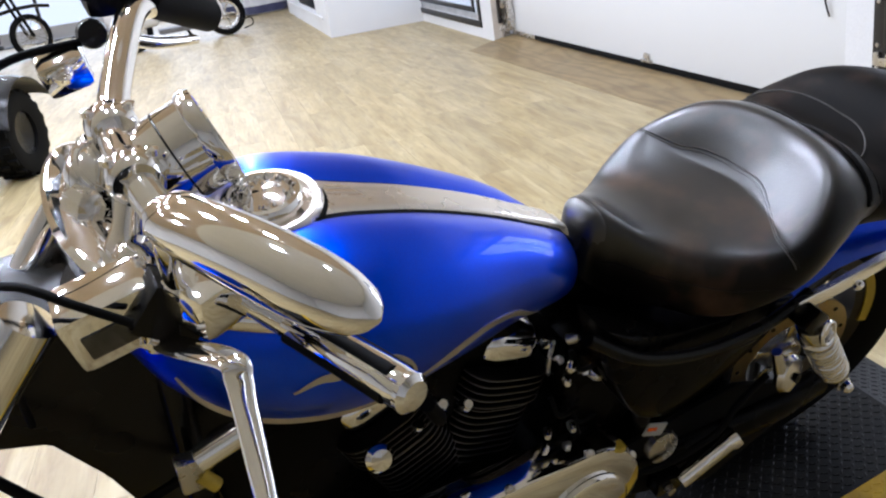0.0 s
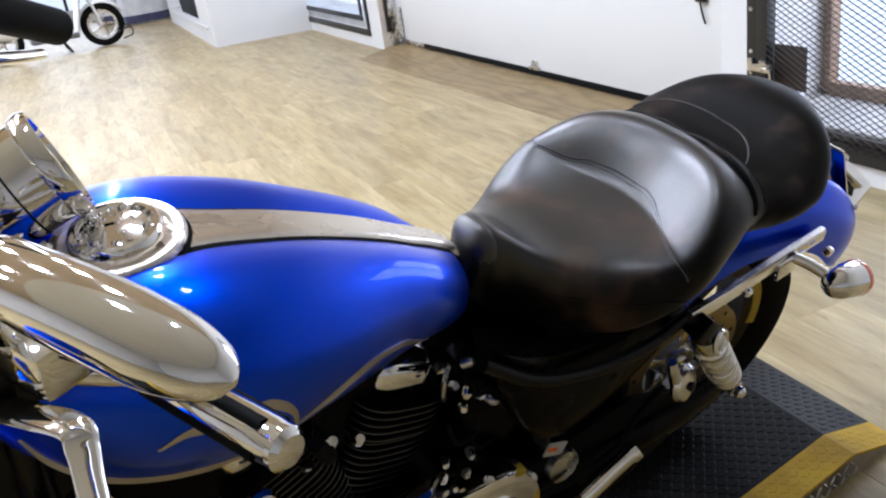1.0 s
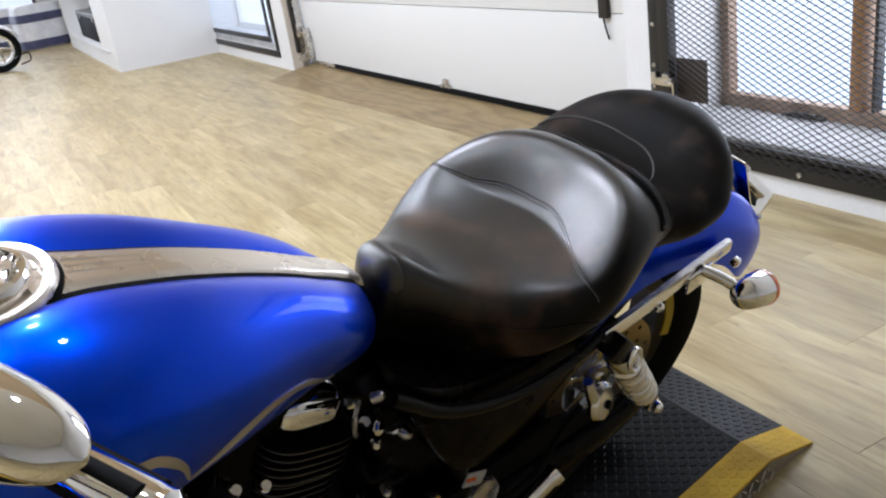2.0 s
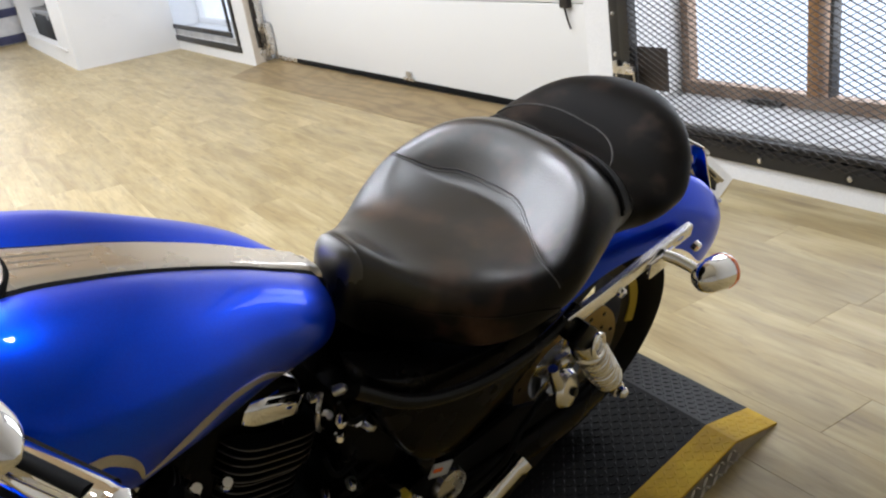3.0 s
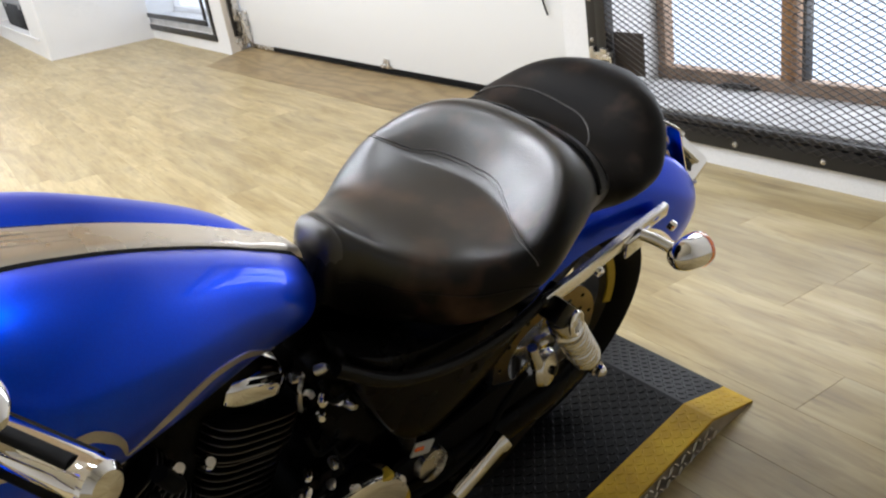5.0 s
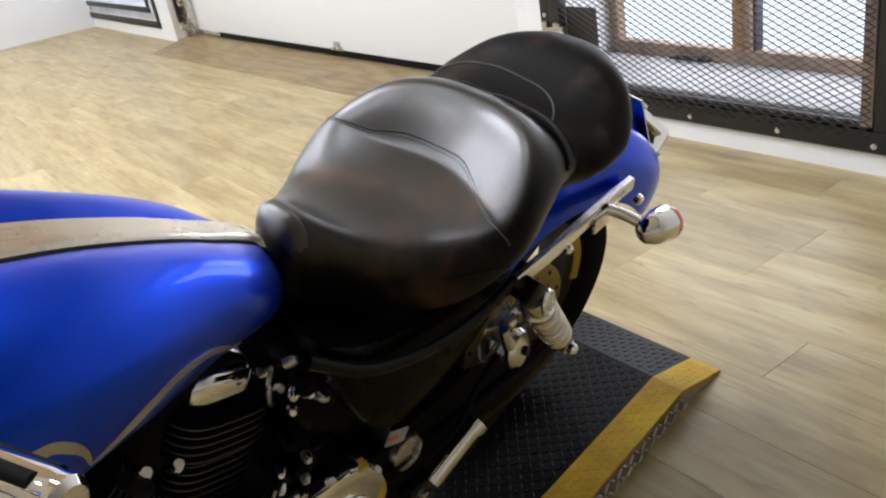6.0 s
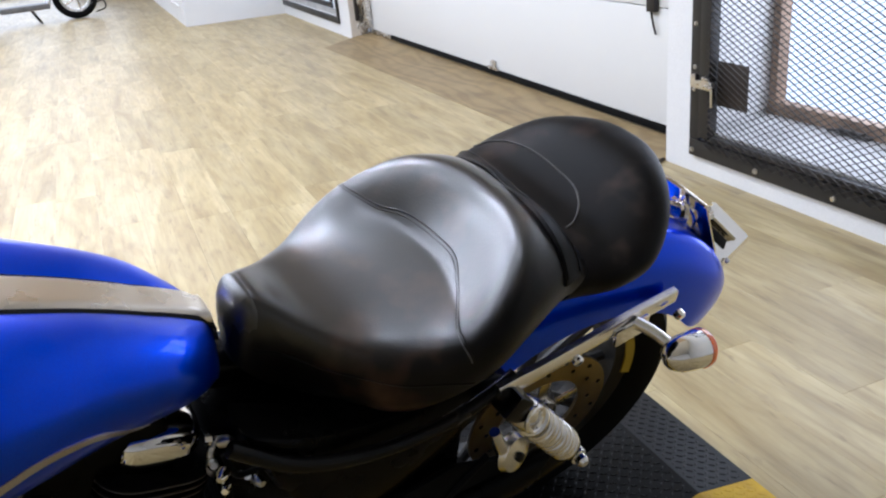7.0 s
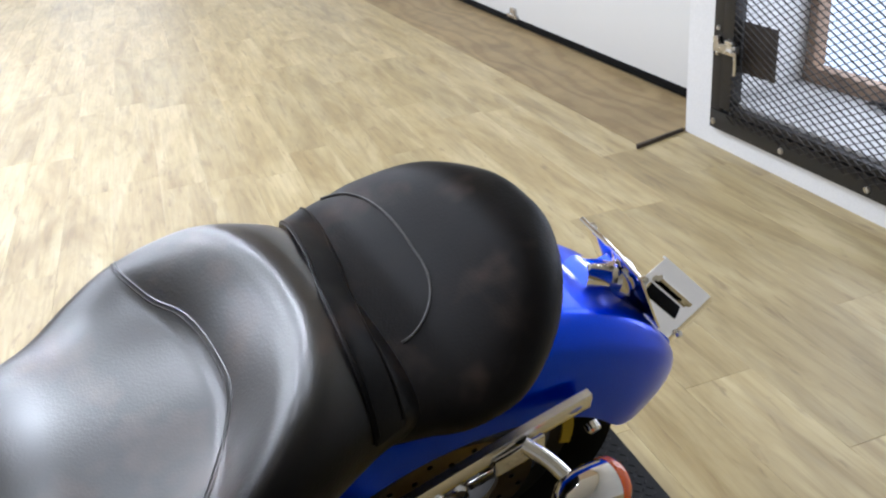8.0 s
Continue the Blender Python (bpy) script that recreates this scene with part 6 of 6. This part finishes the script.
def knobby(at, r, w):
    t = part("wheel", lathe([(r * 0.5, -w * 0.42), (r * 0.8, -w * 0.5), (r * 0.93, -w * 0.46), (r * 0.96, -w * 0.3), (r * 0.96, w * 0.3), (r * 0.93, w * 0.46), (r * 0.8, w * 0.5), (r * 0.5, w * 0.42)], at, (0, 1, 0), 40), RUBBER, quad, "black knobby tyre")
    part("rim", lathe([(0.0, -w * 0.25), (r * 0.5, -w * 0.35), (r * 0.52, w * 0.35), (0.0, w * 0.25)], at, (0, 1, 0), 32), PLASTIC, t, "black rim")
    for k in range(18):
        for j in (-1, 0, 1):
            a = 2 * math.pi * (k + 0.5 * (j % 2)) / 18
            turn = Matrix.Rotation(-a, 3, "Y")
            part("lug", block((0.022, w * 0.26, 0.045), Vector(at) + turn @ Vector((r * 0.97, j * w * 0.32, 0)), 0.004, turn, segments=1), RUBBER, t)


for x, y in ((0.0, -0.38), (0.0, 0.38), (-1.2, -0.38), (-1.2, 0.38)):
    knobby((x, y, 0.28), 0.28, 0.22)
for y in (-0.38, 0.38):
    bm = loft([[Vector((0.36 * math.sin(a), y + 0.17 * u, 0.30 + 0.36 * math.cos(a) - 0.03 * u * u)) for u in (-1, -0.6, 0, 0.6, 1)] for a in [radians(-75 + 12 * k) for k in range(12)]], closed=False)
    bmesh.ops.solidify(bm, geom=bm.faces[:], thickness=0.006)
    part("fender", bm, PLASTIC, quad, "black fender")
part("body", block((0.9, 0.36, 0.34), (-0.45, 0, 0.62), 0.08), PLASTIC, quad, "black body")
part("seat", block((0.7, 0.30, 0.12), (-0.85, 0, 0.84), 0.05), LEATHER, quad, "black seat")
part("handlebar", tube([(-0.35, -0.38, 1.02), (-0.22, -0.15, 1.0), (-0.22, 0.15, 1.0), (-0.35, 0.38, 1.02)], 0.014, 10), PLASTIC, quad, "black handlebar")
for z, y in ((0.80, -0.3), (0.80, -0.1), (0.80, 0.1), (0.80, 0.3)):
    part("rack_bar", tube([(0.28, y, z), (-0.10, y, z)], 0.010, 8), BLACK_STEEL, quad, "black rack bar")
part("rack_rail", tube([(0.28, -0.36, 0.80), (0.28, 0.36, 0.80)], 0.012, 8), BLACK_STEEL, quad)
part("axle", tube([(0, -0.36, 0.28), (0, 0.36, 0.28)], 0.03, 10), PLASTIC, quad)
part("axle", tube([(-1.2, -0.36, 0.28), (-1.2, 0.36, 0.28)], 0.03, 10), PLASTIC, quad)
# ---- floor boards ----
PLANK_W, PLANK_L, GAP = 0.178, 1.22, 0.0005


def board_mesh(w, l):
    bm = bmesh.new()
    t, e = 0.006, 0.0005
    low = [bm.verts.new((x * w / 2, y * l / 2, -t)) for x, y in ((-1, -1), (1, -1), (1, 1), (-1, 1))]
    mid = [bm.verts.new((x * w / 2, y * l / 2, -e)) for x, y in ((-1, -1), (1, -1), (1, 1), (-1, 1))]
    top = [bm.verts.new((x * (w / 2 - e), y * (l / 2 - e), 0)) for x, y in ((-1, -1), (1, -1), (1, 1), (-1, 1))]
    bm.faces.new(top)
    for a, b in ((low, mid), (mid, top)):
        for i in range(4):
            bm.faces.new((a[i], a[(i + 1) % 4], b[(i + 1) % 4], b[i]))
    me = bpy.data.meshes.new("plank")
    bm.to_mesh(me)
    bm.free()
    me.materials.append(FLOOR)
    return me


plank_mesh = board_mesh(PLANK_W - GAP, PLANK_L - GAP)
rng = random.Random(5)
verts, faces = [], []
x = WEST + PLANK_W / 2
while x < WX + PLANK_W / 2:
    y = SOUTH + rng.uniform(0.1, 1.0) - PLANK_L / 2
    while y < NORTH - PLANK_L / 2:
        near = -1.9 < x < WX - PLANK_W / 2 and -0.6 < y < 5.6
        if near:
            ob = new("plank", plank_mesh)
            ob.parent = FLOOR_BASE
            ob.location = (x, y, 0)
        else:
            n = len(verts)
            w, l = (PLANK_W - GAP) / 2, (PLANK_L - GAP) / 2
            for z, e in ((-0.005, 0), (-0.0008, 0), (0, 0.0008)):
                verts += [(x - w + e, y - l + e, z), (x + w - e, y - l + e, z), (x + w - e, y + l - e, z), (x - w + e, y + l - e, z)]
            faces.append((n + 8, n + 9, n + 10, n + 11))
            for k in (0, 4):
                faces += [(n + k + i, n + k + (i + 1) % 4, n + k + 4 + (i + 1) % 4, n + k + 4 + i) for i in range(4)]
        y += PLANK_L
    x += PLANK_W
me = bpy.data.meshes.new("far_plank")
me.from_pydata(verts, [], faces)
me.materials.append(FLOOR)
rest = new("far_plank", me)
rest.parent = FLOOR_BASE
tagged(rest, "pale oak vinyl planks", kind="stuff")

# ---- the tread plate ramp under the motorcycle ----
EDGE = Vector((-0.9751, -0.2216))                 # the ramp's long edge, from the foot of its slope forwards
NEAR = Vector((0.345, 0.036))                     # where the near edge starts to slope down
deck = thing("tread_plate_ramp", label="black tread plate wheel ramp with yellow edge, on the floor", category="ramp")
RH = 0.05


def plan(s, w):
    """A place on the deck: s metres along the near edge, w across from it."""
    p = NEAR + EDGE * s
    return p.x, p.y + w / 0.9751


def deck_sheet(w0, w1, z, x1, end):
    """A strip of deck between two distances from the near edge, with its slope down to the floor."""
    a0, a1 = plan(0, w0), plan(0, w1)
    b0, b1 = plan(2.6, w0), plan(2.6, w1)
    bm = bmesh.new()
    y0, y1 = a0[1] + 0.027, a1[1] + 0.027
    top = [(b0[0], b0[1], z), (a0[0], a0[1], z), (x1, y0, end), (x1, y1, end), (a1[0], a1[1], z), (b1[0], b1[1], z)]
    v = [bm.verts.new(p) for p in top]
    low = [bm.verts.new((p[0], p[1], max(p[2] - 0.006, 0.0))) for p in top]
    bm.faces.new((v[0], v[1], v[4], v[5]))
    bm.faces.new((v[1], v[2], v[3], v[4]))
    for i in range(6):
        j = (i + 1) % 6
        bm.faces.new((v[j], v[i], low[i], low[j]))
    bmesh.ops.recalc_face_normals(bm, faces=bm.faces)
    return bm


part("edge_band", deck_sheet(0.0, 0.078, RH, 0.504, 0.005), TREAD_YELLOW, deck, "worn yellow edge band", smooth=False)
part("deck_plate", deck_sheet(0.0785, 0.80, RH, 0.504, 0.005), TREAD_BLACK, deck, "black tread plate", smooth=False)
a, b = plan(0, 0.002), plan(2.6, 0.002)
bm = bmesh.new()
v = [bm.verts.new(p) for p in ((0.502, 0.064, 0.0), (0.502, 0.064, 0.001), (a[0], a[1], RH - 0.006), (b[0], b[1], RH - 0.006), (b[0], b[1], 0.0), (a[0], a[1], 0.0))]
bm.faces.new((v[0], v[1], v[2], v[5]))
bm.faces.new((v[5], v[2], v[3], v[4]))
bmesh.ops.solidify(bm, geom=bm.faces[:], thickness=0.004)
part("side_plate", bm, TREAD_BARE, deck, "bare metal tread side", smooth=False)


def lug(place, along, normal, verts, faces, length=0.016, width=0.0044, high=0.0014):
    """One raised bar of tread plate."""
    side = normal.cross(along).normalized()
    n = len(verts)
    verts += [place + along * length / 2, place + side * width / 2 + along * length * 0.1, place + side * width / 2 - along * length * 0.1, place - along * length / 2, place - side * width / 2 - along * length * 0.1, place - side * width / 2 + along * length * 0.1,
              place + along * length * 0.28 + normal * high, place - along * length * 0.28 + normal * high]
    faces += [tuple(n + k for k in f) for f in ((0, 1, 6), (1, 2, 7, 6), (2, 3, 7), (3, 4, 7), (4, 5, 6, 7), (5, 0, 6))]


fwd = Vector((EDGE.x, EDGE.y, 0))
right = Vector((-EDGE.y, EDGE.x, 0)) * -1
for name, w0, w1, mat in (("tread_bar", 0.085, 0.79, TREAD_BLACK), ("edge_tread_bar", 0.004, 0.076, TREAD_YELLOW)):
    verts, faces = [], []
    step = 0.0168
    for i in range(-11, 104):
        for j in range(int((w1 - w0) / step) + 1):
            s, w = i * step, w0 + (j + 0.5) * step
            if w > w1 - 0.008:
                continue
            if s >= 0.008:
                x, y = plan(s, w)
                z, normal = RH, Vector((0, 0, 1))
            else:
                x, y0 = NEAR.x - s, 0.0
                if x > 0.490 or s > -0.008:
                    continue
                k = (x - NEAR.x) / (0.504 - NEAR.x)
                y = plan(0, w)[1] + 0.027 * k
                z, normal = RH + (0.005 - RH) * k, Vector((0.272, 0, 0.962))
            turn = radians(38 if (i + j) % 2 else -38)
            along = (fwd * math.cos(turn) + right * math.sin(turn))
            along = (along - normal * along.dot(normal)).normalized()
            lug(Vector((x, y, z)), along, normal, verts, faces, high=0.0014 if mat == TREAD_BLACK else 0.0009)
    me = bpy.data.meshes.new(name)
    me.from_pydata(verts, [], faces)
    me.materials.append(mat)
    ob = new(name, me)
    ob.parent = deck
    tagged(ob, "raised tread bars", kind="stuff")
verts, faces = [], []
for i in range(70):
    for r in range(2):
        s = i * 0.0235 + (0.012 if r else 0)
        x, y = plan(s, -0.003)
        along = (fwd * math.cos(0.75 if (i + r) % 2 else -0.75) + Vector((0, 0, 1)) * math.sin(0.75 if (i + r) % 2 else -0.75)).normalized()
        lug(Vector((x, y, 0.012 + 0.021 * r)), along, Vector((0.2216, -0.9751, 0)), verts, faces, 0.024, 0.0068, 0.0026)
me = bpy.data.meshes.new("side_tread_bar")
me.from_pydata(verts, [], faces)
me.materials.append(TREAD_BARE)
ob = new("side_tread_bar", me)
ob.parent = deck
tagged(ob, "raised tread bars", kind="stuff")
